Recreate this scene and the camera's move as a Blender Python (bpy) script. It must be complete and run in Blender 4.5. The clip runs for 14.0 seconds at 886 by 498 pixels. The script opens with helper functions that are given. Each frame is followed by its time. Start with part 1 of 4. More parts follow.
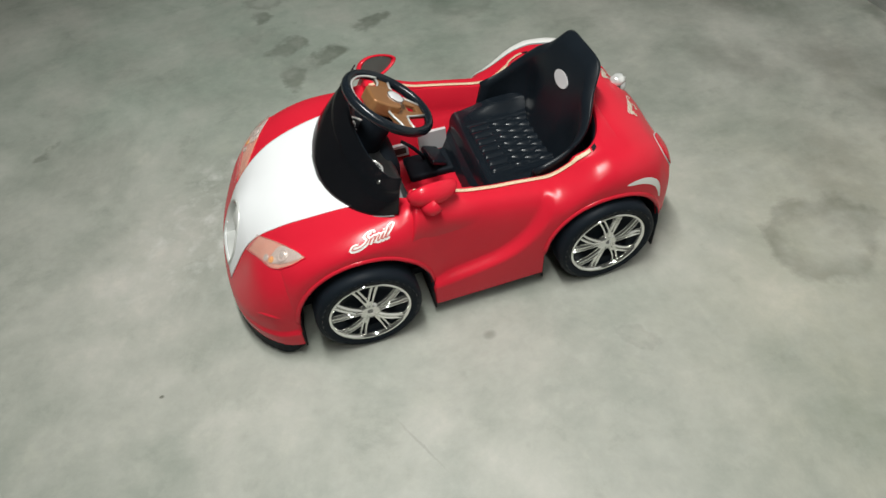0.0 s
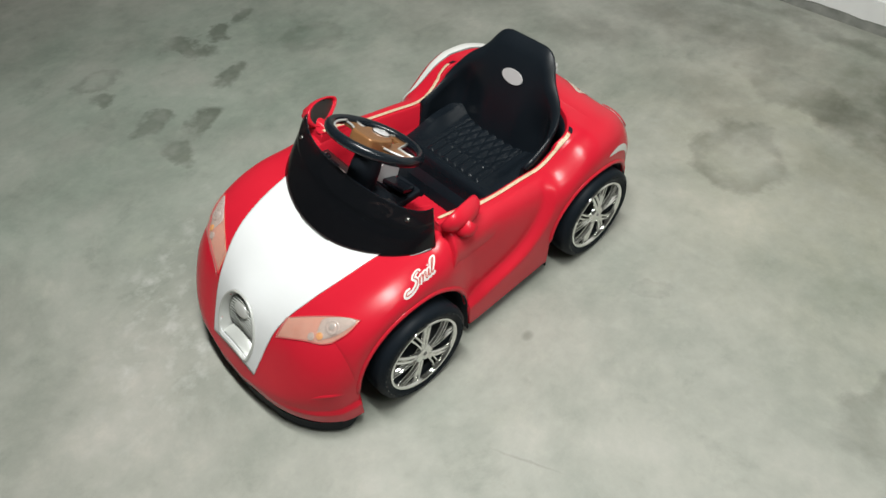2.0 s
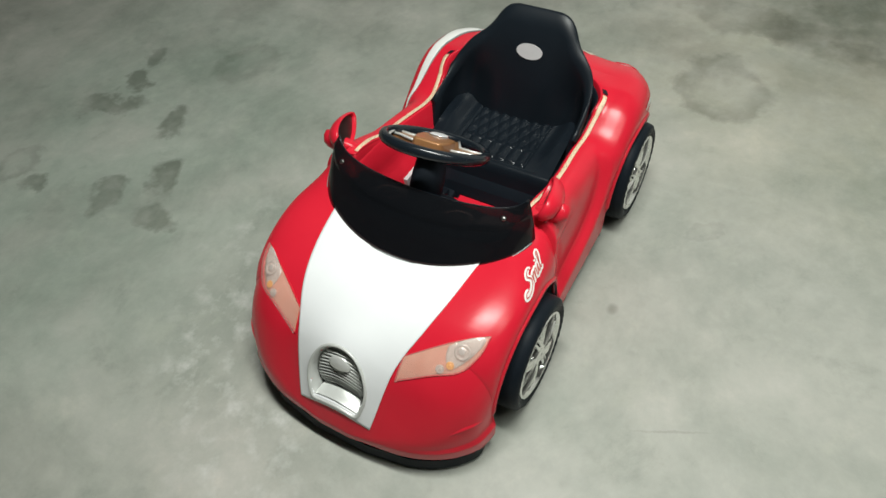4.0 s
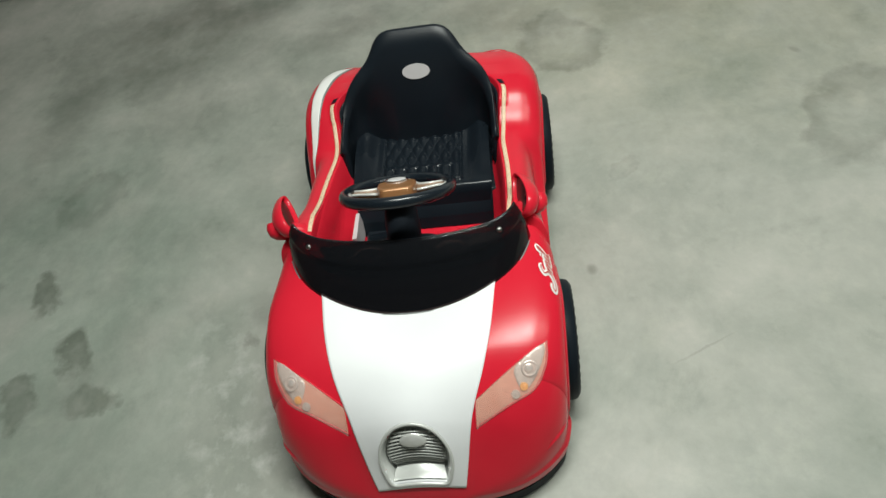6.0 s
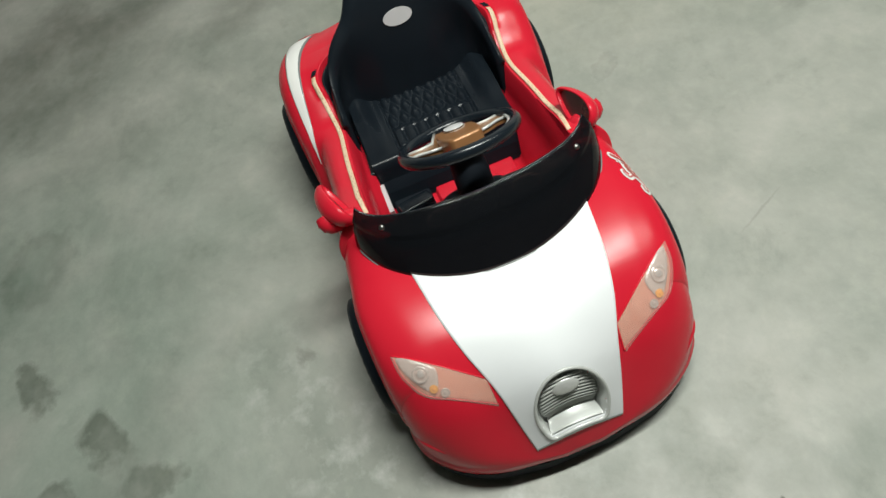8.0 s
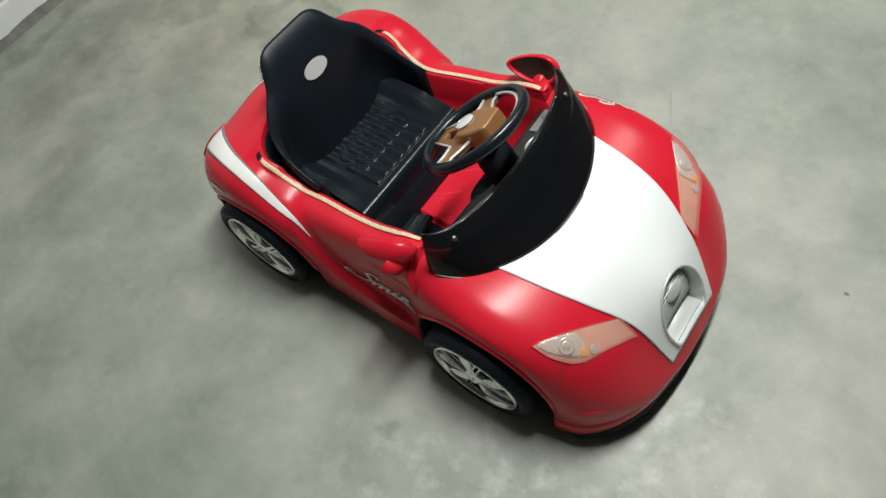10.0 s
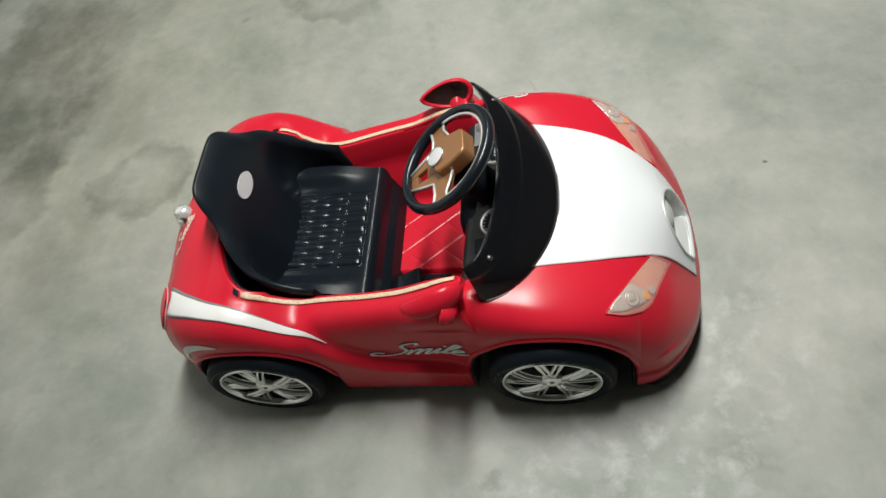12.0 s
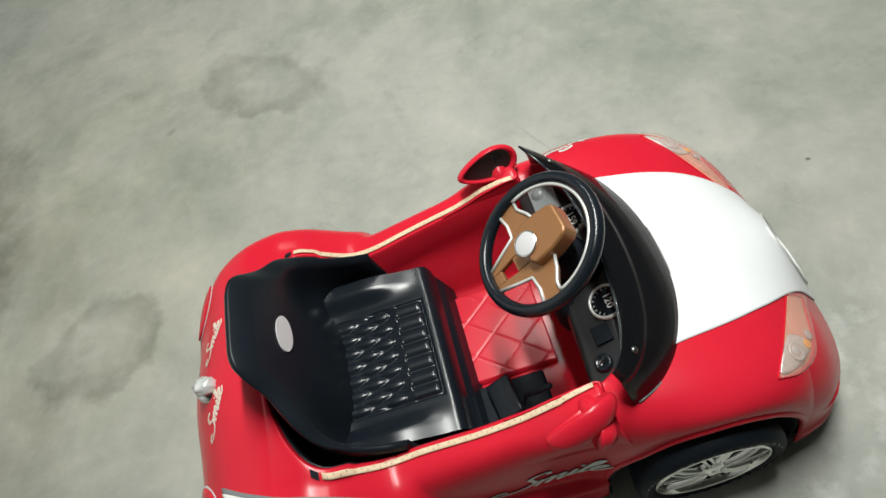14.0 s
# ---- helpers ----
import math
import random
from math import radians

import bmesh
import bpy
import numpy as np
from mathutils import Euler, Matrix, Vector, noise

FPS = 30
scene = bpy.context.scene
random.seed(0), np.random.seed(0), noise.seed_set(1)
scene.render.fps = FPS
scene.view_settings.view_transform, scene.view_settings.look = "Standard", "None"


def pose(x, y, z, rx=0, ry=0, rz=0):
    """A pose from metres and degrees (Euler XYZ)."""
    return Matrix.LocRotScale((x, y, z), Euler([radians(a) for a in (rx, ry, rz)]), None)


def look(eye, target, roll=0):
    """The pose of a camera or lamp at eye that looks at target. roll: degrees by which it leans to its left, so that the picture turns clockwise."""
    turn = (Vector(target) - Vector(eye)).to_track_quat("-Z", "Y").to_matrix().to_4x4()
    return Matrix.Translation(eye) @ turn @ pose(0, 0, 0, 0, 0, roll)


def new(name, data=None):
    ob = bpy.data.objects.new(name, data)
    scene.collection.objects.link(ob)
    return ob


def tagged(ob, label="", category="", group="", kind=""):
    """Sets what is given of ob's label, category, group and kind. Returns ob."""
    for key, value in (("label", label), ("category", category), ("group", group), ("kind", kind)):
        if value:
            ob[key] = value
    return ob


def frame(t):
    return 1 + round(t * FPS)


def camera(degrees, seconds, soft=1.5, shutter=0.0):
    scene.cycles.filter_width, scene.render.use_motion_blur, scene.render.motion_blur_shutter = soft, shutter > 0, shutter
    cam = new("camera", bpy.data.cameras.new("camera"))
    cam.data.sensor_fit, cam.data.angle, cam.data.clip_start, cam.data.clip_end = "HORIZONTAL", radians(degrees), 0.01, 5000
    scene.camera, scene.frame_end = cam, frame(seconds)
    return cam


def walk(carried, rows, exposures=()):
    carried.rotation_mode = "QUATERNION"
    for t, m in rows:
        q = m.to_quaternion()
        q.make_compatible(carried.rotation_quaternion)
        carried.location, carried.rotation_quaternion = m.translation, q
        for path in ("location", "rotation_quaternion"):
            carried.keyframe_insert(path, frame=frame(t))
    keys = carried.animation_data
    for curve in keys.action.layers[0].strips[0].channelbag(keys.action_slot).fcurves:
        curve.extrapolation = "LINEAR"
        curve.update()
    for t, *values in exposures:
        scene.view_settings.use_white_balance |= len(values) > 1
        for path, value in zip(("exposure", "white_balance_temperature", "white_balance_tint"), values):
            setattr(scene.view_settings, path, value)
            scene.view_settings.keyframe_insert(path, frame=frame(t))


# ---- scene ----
cam = camera(66.1, 14.0)
PATH = [
    (0, (0.309, 1.14, 1.269), (0.02, -0.135, -0.244), -5.0),
    (0.5, (0.428, 1.052, 1.238), (0.049, -0.167, -0.302), -4.0),
    (1, (0.546, 0.968, 1.254), (0.043, -0.237, -0.261), -4.7),
    (1.5, (0.601, 0.934, 1.261), (-0.054, -0.214, -0.241), -3.0),
    (2, (0.711, 0.887, 1.275), (-0.122, -0.132, -0.23), -3.4),
    (2.5, (0.829, 0.848, 1.262), (-0.093, -0.093, -0.242), -2.9),
    (3, (0.898, 0.802, 1.26), (-0.056, -0.092, -0.254), -3.2),
    (3.2, (0.899, 0.742, 1.225), (-0.059, -0.155, -0.284), -3.5),
    (5.3, (0.971, 0.329, 1.255), (-0.224, -0.029, -0.309), -11.7),
    (5.5, (0.979, 0.302, 1.271), (-0.224, -0.035, -0.29), -12.2),
    (6, (0.954, 0.24, 1.259), (-0.279, -0.05, -0.289), -14.5),
    (6.5, (0.915, 0.101, 1.227), (-0.317, -0.063, -0.34), -13.1),
    (7, (0.91, -0.026, 1.234), (-0.275, -0.11, -0.375), -16.6),
    (7.2, (0.895, -0.005, 1.234), (-0.211, -0.166, -0.425), -21.3),
    (9.3, (0.815, -0.449, 1.265), (-0.153, 0.063, -0.408), -18.7),
    (9.5, (0.783, -0.477, 1.278), (-0.15, 0.063, -0.406), -19.0),
    (10, (0.658, -0.554, 1.252), (-0.191, 0.119, -0.429), -17.4),
    (10.5, (0.605, -0.57, 1.264), (-0.174, 0.188, -0.416), -15.7),
    (11, (0.54, -0.595, 1.265), (-0.158, 0.252, -0.407), -18.1),
    (11.5, (0.421, -0.683, 1.252), (-0.076, 0.289, -0.424), -18.6),
    (12, (0.36, -0.729, 1.271), (-0.05, 0.319, -0.383), -20.2),
    (12.5, (0.261, -0.707, 1.226), (-0.061, 0.36, -0.435), -21.3),
    (13, (0.134, -0.641, 1.215), (-0.062, 0.426, -0.465), -22.3),
    (13.5, (0.081, -0.571, 1.213), (-0.106, 0.508, -0.46), -23.5),
    (14, (0.063, -0.52, 1.193), (-0.047, 0.63, -0.44), -21.4),
]
EXPOSURES = [(0, -0.05, 6500, 10), (3, -0.02, 6500, 9), (5.5, -0.18, 6500, 4), (7, -0.16, 6500, 6), (9.5, -0.17, 6500, 4), (10.5, -0.08, 6500, 10), (12, -0.05, 6500, 10), (13, 0.03, 6500, 10), (14, 0.0, 6500, 9)]
walk(cam, [(t, look(eye, target, roll)) for t, eye, target, roll in PATH], EXPOSURES)

# ---------------------------------------------------------------- world and light
world = bpy.data.worlds.new("world")
scene.world = world
world.use_nodes = True
world.node_tree.nodes["Background"].inputs[0].default_value = (0.80, 0.90, 1.0, 1)
world.node_tree.nodes["Background"].inputs[1].default_value = 0.02


def area_lamp(name, at, aim, size, size_y, power, colour):
    data = bpy.data.lights.new(name, "AREA")
    data.shape, data.size, data.size_y, data.energy, data.color = "RECTANGLE", size, size_y, power, colour
    ob = new(name, data)
    ob.matrix_world = look(at, aim)
    return ob


LAMPS = [((0.30, 0.46, 2.66), 80), ((0.30, 1.85, 2.66), 22)]
for at, power in LAMPS:
    area_lamp("tube_lamp_light", at, (at[0], at[1], 0), 0.12, 1.2, power, (0.98, 1.0, 0.955))

# ---------------------------------------------------------------- materials


def material(name):
    m = bpy.data.materials.new(name)
    m.use_nodes = True
    nt = m.node_tree
    return m, nt, nt.nodes["Principled BSDF"]


def node(nt, kind, inputs=None):
    n = nt.nodes.new(kind)
    for i, value in (inputs or {}).items():
        n.inputs[i].default_value = value
    return n


def ramp(nt, fac, stops):
    r = node(nt, "ShaderNodeValToRGB")
    while len(r.color_ramp.elements) < len(stops):
        r.color_ramp.elements.new(0.5)
    for e, (p, c) in zip(r.color_ramp.elements, stops):
        e.position, e.color = p, (*c, 1) if len(c) == 3 else c
    nt.links.new(fac, r.inputs[0])
    return r.outputs[0]


def noise_tex(nt, scale, detail=4.0, rough=0.55, coord="Object", distortion=0.0):
    tc = node(nt, "ShaderNodeTexCoord")
    n = node(nt, "ShaderNodeTexNoise", inputs={"Scale": scale, "Detail": detail, "Roughness": rough, "Distortion": distortion})
    nt.links.new(tc.outputs[coord], n.inputs["Vector"])
    return n.outputs["Fac"]


def bump(nt, height, bsdf, strength, distance):
    b = node(nt, "ShaderNodeBump", inputs={"Strength": strength, "Distance": distance})
    nt.links.new(height, b.inputs["Height"])
    nt.links.new(b.outputs[0], bsdf.inputs["Normal"])


def plastic(name, c1, c2, rough, coat=0.0, grain=0.0, metallic=0.0, spread=6.0, gloss=0.5):
    """A moulded surface: colour wanders slightly, roughness is scuffed, fine moulding grain."""
    m, nt, b = material(name)
    big = noise_tex(nt, spread, 3)
    nt.links.new(ramp(nt, big, [(0.3, c1), (0.7, c2)]), b.inputs["Base Color"])
    fine = noise_tex(nt, 28, 3, 0.5)
    rr = ramp(nt, fine, [(0.3, (rough * 0.94,) * 3), (0.75, (min(1, rough * 1.08),) * 3)])
    nt.links.new(rr, b.inputs["Roughness"])
    b.inputs["Coat Weight"].default_value = coat
    b.inputs["Coat Roughness"].default_value = 0.12
    b.inputs["Metallic"].default_value = metallic
    b.inputs["Specular IOR Level"].default_value = gloss
    if grain:
        bump(nt, noise_tex(nt, 260, 2), b, grain, 0.0006)
    return m


RED = plastic("red_plastic", (0.57, 0.013, 0.031), (0.62, 0.017, 0.036), 0.25, 0.0, 0.0, gloss=0.24)
WHITE = plastic("white_plastic", (0.75, 0.76, 0.775), (0.79, 0.80, 0.815), 0.40, 0.1, 0.05)
BLACK = plastic("black_plastic", (0.006, 0.009, 0.013), (0.009, 0.013, 0.018), 0.24, 0.0, 0.04, gloss=0.42)
SEATING = plastic("seat_plastic", (0.007, 0.010, 0.014), (0.010, 0.014, 0.019), 0.24, 0.0, 0.0, gloss=0.30)
SHELL = plastic("seat_shell_plastic", (0.007, 0.010, 0.014), (0.010, 0.014, 0.019), 0.34, 0.0, 0.05, gloss=0.20)
FASCIA = plastic("fascia_plastic", (0.014, 0.015, 0.016), (0.022, 0.023, 0.024), 0.34, 0.0, 0.1, gloss=0.5)
MATT = plastic("matt_black_plastic", (0.006, 0.009, 0.013), (0.010, 0.013, 0.018), 0.65, 0.0, 0.3, gloss=0.12)
TYRE = plastic("tyre_plastic", (0.007, 0.010, 0.014), (0.010, 0.014, 0.019), 0.48, 0.0, 0.15, gloss=0.08)
RIM = plastic("bright_rim_plating", (0.80, 0.80, 0.78), (0.90, 0.90, 0.87), 0.09, 0.0, 0.0, 0.95)
CHROME = plastic("chrome", (0.72, 0.72, 0.72), (0.82, 0.82, 0.82), 0.09, 0.0, 0.0, 1.0)
SILVER = plastic("silver_paint", (0.60, 0.60, 0.58), (0.68, 0.68, 0.66), 0.32, 0.2, 0.05, 0.35)
GOLD = plastic("bronze_paint", (0.27, 0.125, 0.05), (0.33, 0.155, 0.062), 0.33, 0.2, 0.05, 0.35)
CREAM = plastic("cream_strip", (0.66, 0.47, 0.31), (0.76, 0.60, 0.42), 0.5, 0.0, 0.1, spread=80)
DECAL = plastic("white_decal", (0.72, 0.71, 0.69), (0.80, 0.79, 0.77), 0.35, 0.1)
BULB = plastic("silvered_bulb", (0.66, 0.66, 0.64), (0.74, 0.74, 0.72), 0.14, 0.4, 0.0, 0.45)
FILM = plastic("crumpled_film", (0.70, 0.71, 0.70), (0.82, 0.82, 0.80), 0.16, 0.4, 0.0, 0.4, spread=90)
MESHING = plastic("pale_grille_plastic", (0.30, 0.31, 0.29), (0.38, 0.39, 0.37), 0.4, 0.2)
SLAT = plastic("pale_slat_paint", (0.50, 0.51, 0.49), (0.57, 0.58, 0.56), 0.35, 0.2, 0.0, 0.1)
PALE = plastic("pale_badge", (0.50, 0.49, 0.50), (0.60, 0.59, 0.60), 0.4, 0.1)
GREY = plastic("grey_plastic", (0.16, 0.17, 0.17), (0.21, 0.22, 0.22), 0.38, 0.1)
AMBER = plastic("amber_plastic", (0.75, 0.33, 0.03), (0.85, 0.42, 0.05), 0.25, 0.4)
RULE = plastic("dark_print", (0.05, 0.035, 0.03), (0.07, 0.05, 0.04), 0.5)
INK = plastic("faded_red_ink", (0.42, 0.06, 0.05), (0.50, 0.12, 0.10), 0.45, spread=60)
PINK = plastic("lamp_backing", (0.60, 0.25, 0.17), (0.66, 0.33, 0.24), 0.4, 0.3, spread=45)
WALLPAINT = plastic("wall_paint", (0.74, 0.74, 0.73), (0.80, 0.80, 0.79), 0.7, 0.0, 0.4, spread=3)
# for the walls out of view: kept dark so that little light bounces back
UNSEENWALL = plastic("unseen_wall_grey", (0.13, 0.13, 0.125), (0.17, 0.17, 0.165), 0.85, 0.0, 0.5, spread=3)
SKIRT = plastic("skirting_paint", (0.80, 0.80, 0.80), (0.88, 0.88, 0.88), 0.5, 0.0, 0.2, spread=9)
CEMENT = plastic("bare_cement", (0.20, 0.21, 0.19), (0.32, 0.32, 0.30), 0.8, 0.0, 0.6, spread=22)
GREYBAND = plastic("grey_wall_band", (0.36, 0.37, 0.37), (0.44, 0.45, 0.45), 0.6, 0.0, 0.3, spread=8)
# for the ceiling out of view, dark for deeper shadows
CEIL = plastic("unseen_ceiling_grey", (0.12, 0.12, 0.115), (0.16, 0.16, 0.155), 0.8, 0.0, 0.3, spread=2)


def clear(name, tint, mixing, rough=0.06):
    """A thin see-through plastic: part of the light passes, the rest meets a glossy skin."""
    m, nt, b = material(name)
    b.inputs["Base Color"].default_value = (*tint[1], 1)
    b.inputs["Roughness"].default_value = rough
    t = node(nt, "ShaderNodeBsdfTransparent", inputs={"Color": (*tint[0], 1)})
    mix = node(nt, "ShaderNodeMixShader", inputs={0: mixing})
    nt.links.new(t.outputs[0], mix.inputs[1])
    nt.links.new(b.outputs[0], mix.inputs[2])
    nt.links.new(mix.outputs[0], nt.nodes["Material Output"].inputs["Surface"])
    return m, nt, b


SMOKE, _nt, _b = clear("smoked_plastic", ((0.46, 0.36, 0.35), (0.007, 0.008, 0.010)), 0.66, 0.11)
_nt.links.new(ramp(_nt, noise_tex(_nt, 6, 3, 0.5), [(0.3, (0.10,) * 3), (0.8, (0.16,) * 3)]), _b.inputs["Roughness"])
LENS, _nt, _b = clear("clear_lens", ((0.95, 0.91, 0.89), (0.62, 0.45, 0.40)), 0.19, 0.10)
MIRROR, _nt, _b = material("mirror_foil")
_b.inputs["Base Color"].default_value, _b.inputs["Metallic"].default_value = (0.22, 0.22, 0.21, 1), 1.0
_nt.links.new(ramp(_nt, noise_tex(_nt, 30, 3), [(0.3, (0.25,) * 3), (0.7, (0.4,) * 3)]), _b.inputs["Roughness"])
GLOW, _nt, _b = material("tube_glow")
_b.inputs["Emission Color"].default_value, _b.inputs["Emission Strength"].default_value = (1, 0.97, 0.92, 1), 4.0

# ---------------------------------------------------------------- concrete floor
CONCRETE, nt, b = material("power_floated_concrete")
geo = node(nt, "ShaderNodeNewGeometry")
cloud = noise_tex(nt, 1.9, 8, 0.66, distortion=0.25)
patchy = noise_tex(nt, 4.5, 5, 0.6)
mottle = noise_tex(nt, 7.0, 7, 0.68, distortion=0.15)
speck = noise_tex(nt, 120.0, 3, 0.6)
base = ramp(nt, cloud, [(0.32, (0.238, 0.258, 0.222)), (0.50, (0.338, 0.342, 0.305)), (0.68, (0.43, 0.42, 0.382))])
scuff = ramp(nt, noise_tex(nt, 15.0, 6, 0.62, distortion=0.6), [(0.30, (0.94, 0.95, 0.945)), (0.50, (1.0, 1.0, 1.0)), (0.72, (1.06, 1.05, 1.05))])
mot = ramp(nt, mottle, [(0.25, (0.74, 0.77, 0.75)), (0.42, (0.95, 0.96, 0.95)), (0.55, (1.0, 1.0, 1.0)), (0.75, (1.18, 1.16, 1.14))])
mix = node(nt, "ShaderNodeMixRGB", {0: 1.0})
mix.blend_type = "MULTIPLY"
nt.links.new(base, mix.inputs[1])
nt.links.new(mot, mix.inputs[2])
fine = node(nt, "ShaderNodeMixRGB", {0: 1.0})
fine.blend_type = "MULTIPLY"
nt.links.new(mix.outputs[0], fine.inputs[1])
nt.links.new(scuff, fine.inputs[2])
col = fine.outputs[0]

# warped floor position, so that every stain has a ragged rim
warp = node(nt, "ShaderNodeTexNoise", {"Scale": 5.0, "Detail": 6.0, "Roughness": 0.6})
nt.links.new(geo.outputs["Position"], warp.inputs["Vector"])
off = node(nt, "ShaderNodeVectorMath", {1: (0.5, 0.5, 0.5)})
off.operation = "SUBTRACT"
nt.links.new(warp.outputs["Color"], off.inputs[0])
sc = node(nt, "ShaderNodeVectorMath")
sc.operation = "SCALE"
sc.inputs["Scale"].default_value = 0.27
nt.links.new(off.outputs[0], sc.inputs[0])
flat = node(nt, "ShaderNodeVectorMath")
flat.operation = "ADD"
nt.links.new(geo.outputs["Position"], flat.inputs[0])
nt.links.new(sc.outputs[0], flat.inputs[1])

# a slighter warp, for cracks
less = node(nt, "ShaderNodeVectorMath")
less.operation = "SCALE"
less.inputs["Scale"].default_value = 0.05
nt.links.new(off.outputs[0], less.inputs[0])
wavy = node(nt, "ShaderNodeVectorMath")
wavy.operation = "ADD"
nt.links.new(geo.outputs["Position"], wavy.inputs[0])
nt.links.new(less.outputs[0], wavy.inputs[1])


wear = ramp(nt, patchy, [(0.34, (0.55,) * 3), (0.58, (1.35,) * 3)])


def stain(col, at, size, turn, stops, amount, ragged=True, tint=(0.30, 0.31, 0.27)):
    """Tint the floor round a place: an ellipse of the given half sizes, its strength by distance from the middle."""
    m = node(nt, "ShaderNodeMapping")
    m.vector_type = "TEXTURE"
    m.inputs["Location"].default_value = (at[0], at[1], 0)
    m.inputs["Rotation"].default_value = (0, 0, radians(turn))
    m.inputs["Scale"].default_value = (size[0], size[1], 1)
    nt.links.new((flat if ragged else wavy).outputs[0] if ragged is not False else geo.outputs["Position"], m.inputs["Vector"])
    sep = node(nt, "ShaderNodeVectorMath", {1: (1, 1, 0)})
    sep.operation = "MULTIPLY"
    nt.links.new(m.outputs[0], sep.inputs[0])
    ln = node(nt, "ShaderNodeVectorMath")
    ln.operation = "LENGTH"
    nt.links.new(sep.outputs[0], ln.inputs[0])
    fac = ramp(nt, ln.outputs["Value"], [(p, (v * amount,) * 3) for p, v in stops])
    mx = node(nt, "ShaderNodeMixRGB")
    mx.blend_type = "MULTIPLY"
    mx.inputs[2].default_value = (*tint, 1)
    uneven = node(nt, "ShaderNodeMath")
    uneven.operation = "MULTIPLY"
    nt.links.new(fac, uneven.inputs[0])
    nt.links.new(wear, uneven.inputs[1])
    nt.links.new(uneven.outputs[0], mx.inputs[0])
    nt.links.new(col, mx.inputs[1])
    return mx.outputs[0]


BLOB = [(0.0, 1.0), (0.45, 0.80), (1.0, 0.0)]
CRISP = [(0.0, 0.85), (0.62, 0.95), (0.84, 0.40), (1.0, 0.0)]
RING = [(0.0, 0.12), (0.40, 0.22), (0.66, 0.72), (0.80, 0.80), (1.0, 0.0)]
STAINS_AND_DARKENING = [
    # place, half sizes, turn, kind, amount, ragged rim
    ((0.04, 0.345), (0.018, 0.015), 0, BLOB, 0.40, False),
    ((0.18, -0.440), (0.030, 0.022), 30, BLOB, 0.53, True),
    ((0.00, -1.03), (0.062, 0.050), 20, CRISP, 0.60, True),
    ((0.752, 0.270), (0.007, 0.005), 0, BLOB, 0.9, False),
    ((-0.655, 0.959), (0.026, 0.013), 40, BLOB, 0.45, False),
    ((1.08, -0.69), (0.035, 0.025), 0, BLOB, 0.60, True),
    ((0.19, -0.86), (0.085, 0.060), 50, CRISP, 0.58, True),
    ((0.30, -0.79), (0.055, 0.090), 15, CRISP, 0.58, True),
    ((0.30, -0.97), (0.060, 0.050), 0, CRISP, 0.50, True),
    ((0.36, -1.16), (0.050, 0.045), 0, CRISP, 0.48, True),
    ((0.33, -1.29), (0.100, 0.080), 0, RING, 0.42, True),
    ((0.03, -1.29), (0.105, 0.040), 118, CRISP, 0.58, True),
    ((-0.09, -1.29), (0.060, 0.042), 30, CRISP, 0.52, True),
    ((-0.21, -1.30), (0.060, 0.040), 20, CRISP, 0.46, True),
    ((-0.32, -1.04), (0.130, 0.115), 20, RING, 0.30, True),
    ((-0.81, 0.34), (0.165, 0.130), 20, RING, 0.46, True),
    ((-0.40, 1.04), (0.20, 0.135), -25, RING, 0.43, True),
    ((-1.32, 0.80), (0.30, 0.56), 6, CRISP, 0.62, True),
    # broad BLOB entries from here on darken the floor outwards and along the wall
    ((-1.32, -0.10), (0.20, 0.50), 5, BLOB, 0.50, True),
    ((-1.08, -1.00), (0.36, 0.50), 15, BLOB, 0.50, True),
    ((-0.70, -1.25), (0.30, 0.16), 10, BLOB, 0.34, True),
    ((-1.18, 0.30), (0.10, 0.24), -10, CRISP, 0.36, True),
    ((-0.98, 0.15), (0.16, 0.30), -20, BLOB, 0.30, True),
    ((-1.02, -0.35), (0.13, 0.22), 30, BLOB, 0.34, True),
    ((-1.55, 0.10), (0.05, 1.40), 0, BLOB, 0.38, True),
    ((0.255, 0.552), (0.085, 0.0035), 118, BLOB, 0.20, None),
    ((-0.25, 0.47), (0.05, 0.03), 0, RING, 0.16, True),
    ((-1.18, 0.62), (0.10, 0.34), 8, BLOB, 0.34, True),
    ((-0.95, 0.62), (0.20, 0.26), 15, BLOB, 0.25, True),
    ((-0.70, -0.85), (0.30, 0.20), 40, BLOB, 0.22, True),
    ((0.95, -0.55), (0.26, 0.16), -30, BLOB, 0.18, True),
    ((-1.30, -0.75), (0.22, 0.30), 0, BLOB, 0.34, True),
]
for at, size, turn, kind, amount, ragged in STAINS_AND_DARKENING:
    col = stain(col, at, size, turn, kind, amount, ragged)
# a faint green cast over the far side, a sandier one towards the wall
col = stain(col, (0.35, -1.15), (1.50, 0.95), 0, BLOB, 0.80, True, (0.90, 1.0, 0.97))
col = stain(col, (-1.00, 0.70), (0.80, 1.00), 0, BLOB, 0.80, True, (1.0, 0.98, 0.90))

# pale worn flecks, thickest ahead of the car's nose
vor = node(nt, "ShaderNodeTexNoise", {"Scale": 19.0, "Detail": 6.0, "Roughness": 0.60})
nt.links.new(geo.outputs["Position"], vor.inputs["Vector"])
patch = node(nt, "ShaderNodeMapping")
patch.vector_type = "TEXTURE"
patch.inputs["Location"].default_value = (0.48, -0.28, 0)
patch.inputs["Rotation"].default_value = (0, 0, radians(40))
patch.inputs["Scale"].default_value = (0.52, 0.24, 1)
nt.links.new(flat.outputs[0], patch.inputs["Vector"])
ln = node(nt, "ShaderNodeVectorMath")
ln.operation = "LENGTH"
nt.links.new(patch.outputs[0], ln.inputs[0])
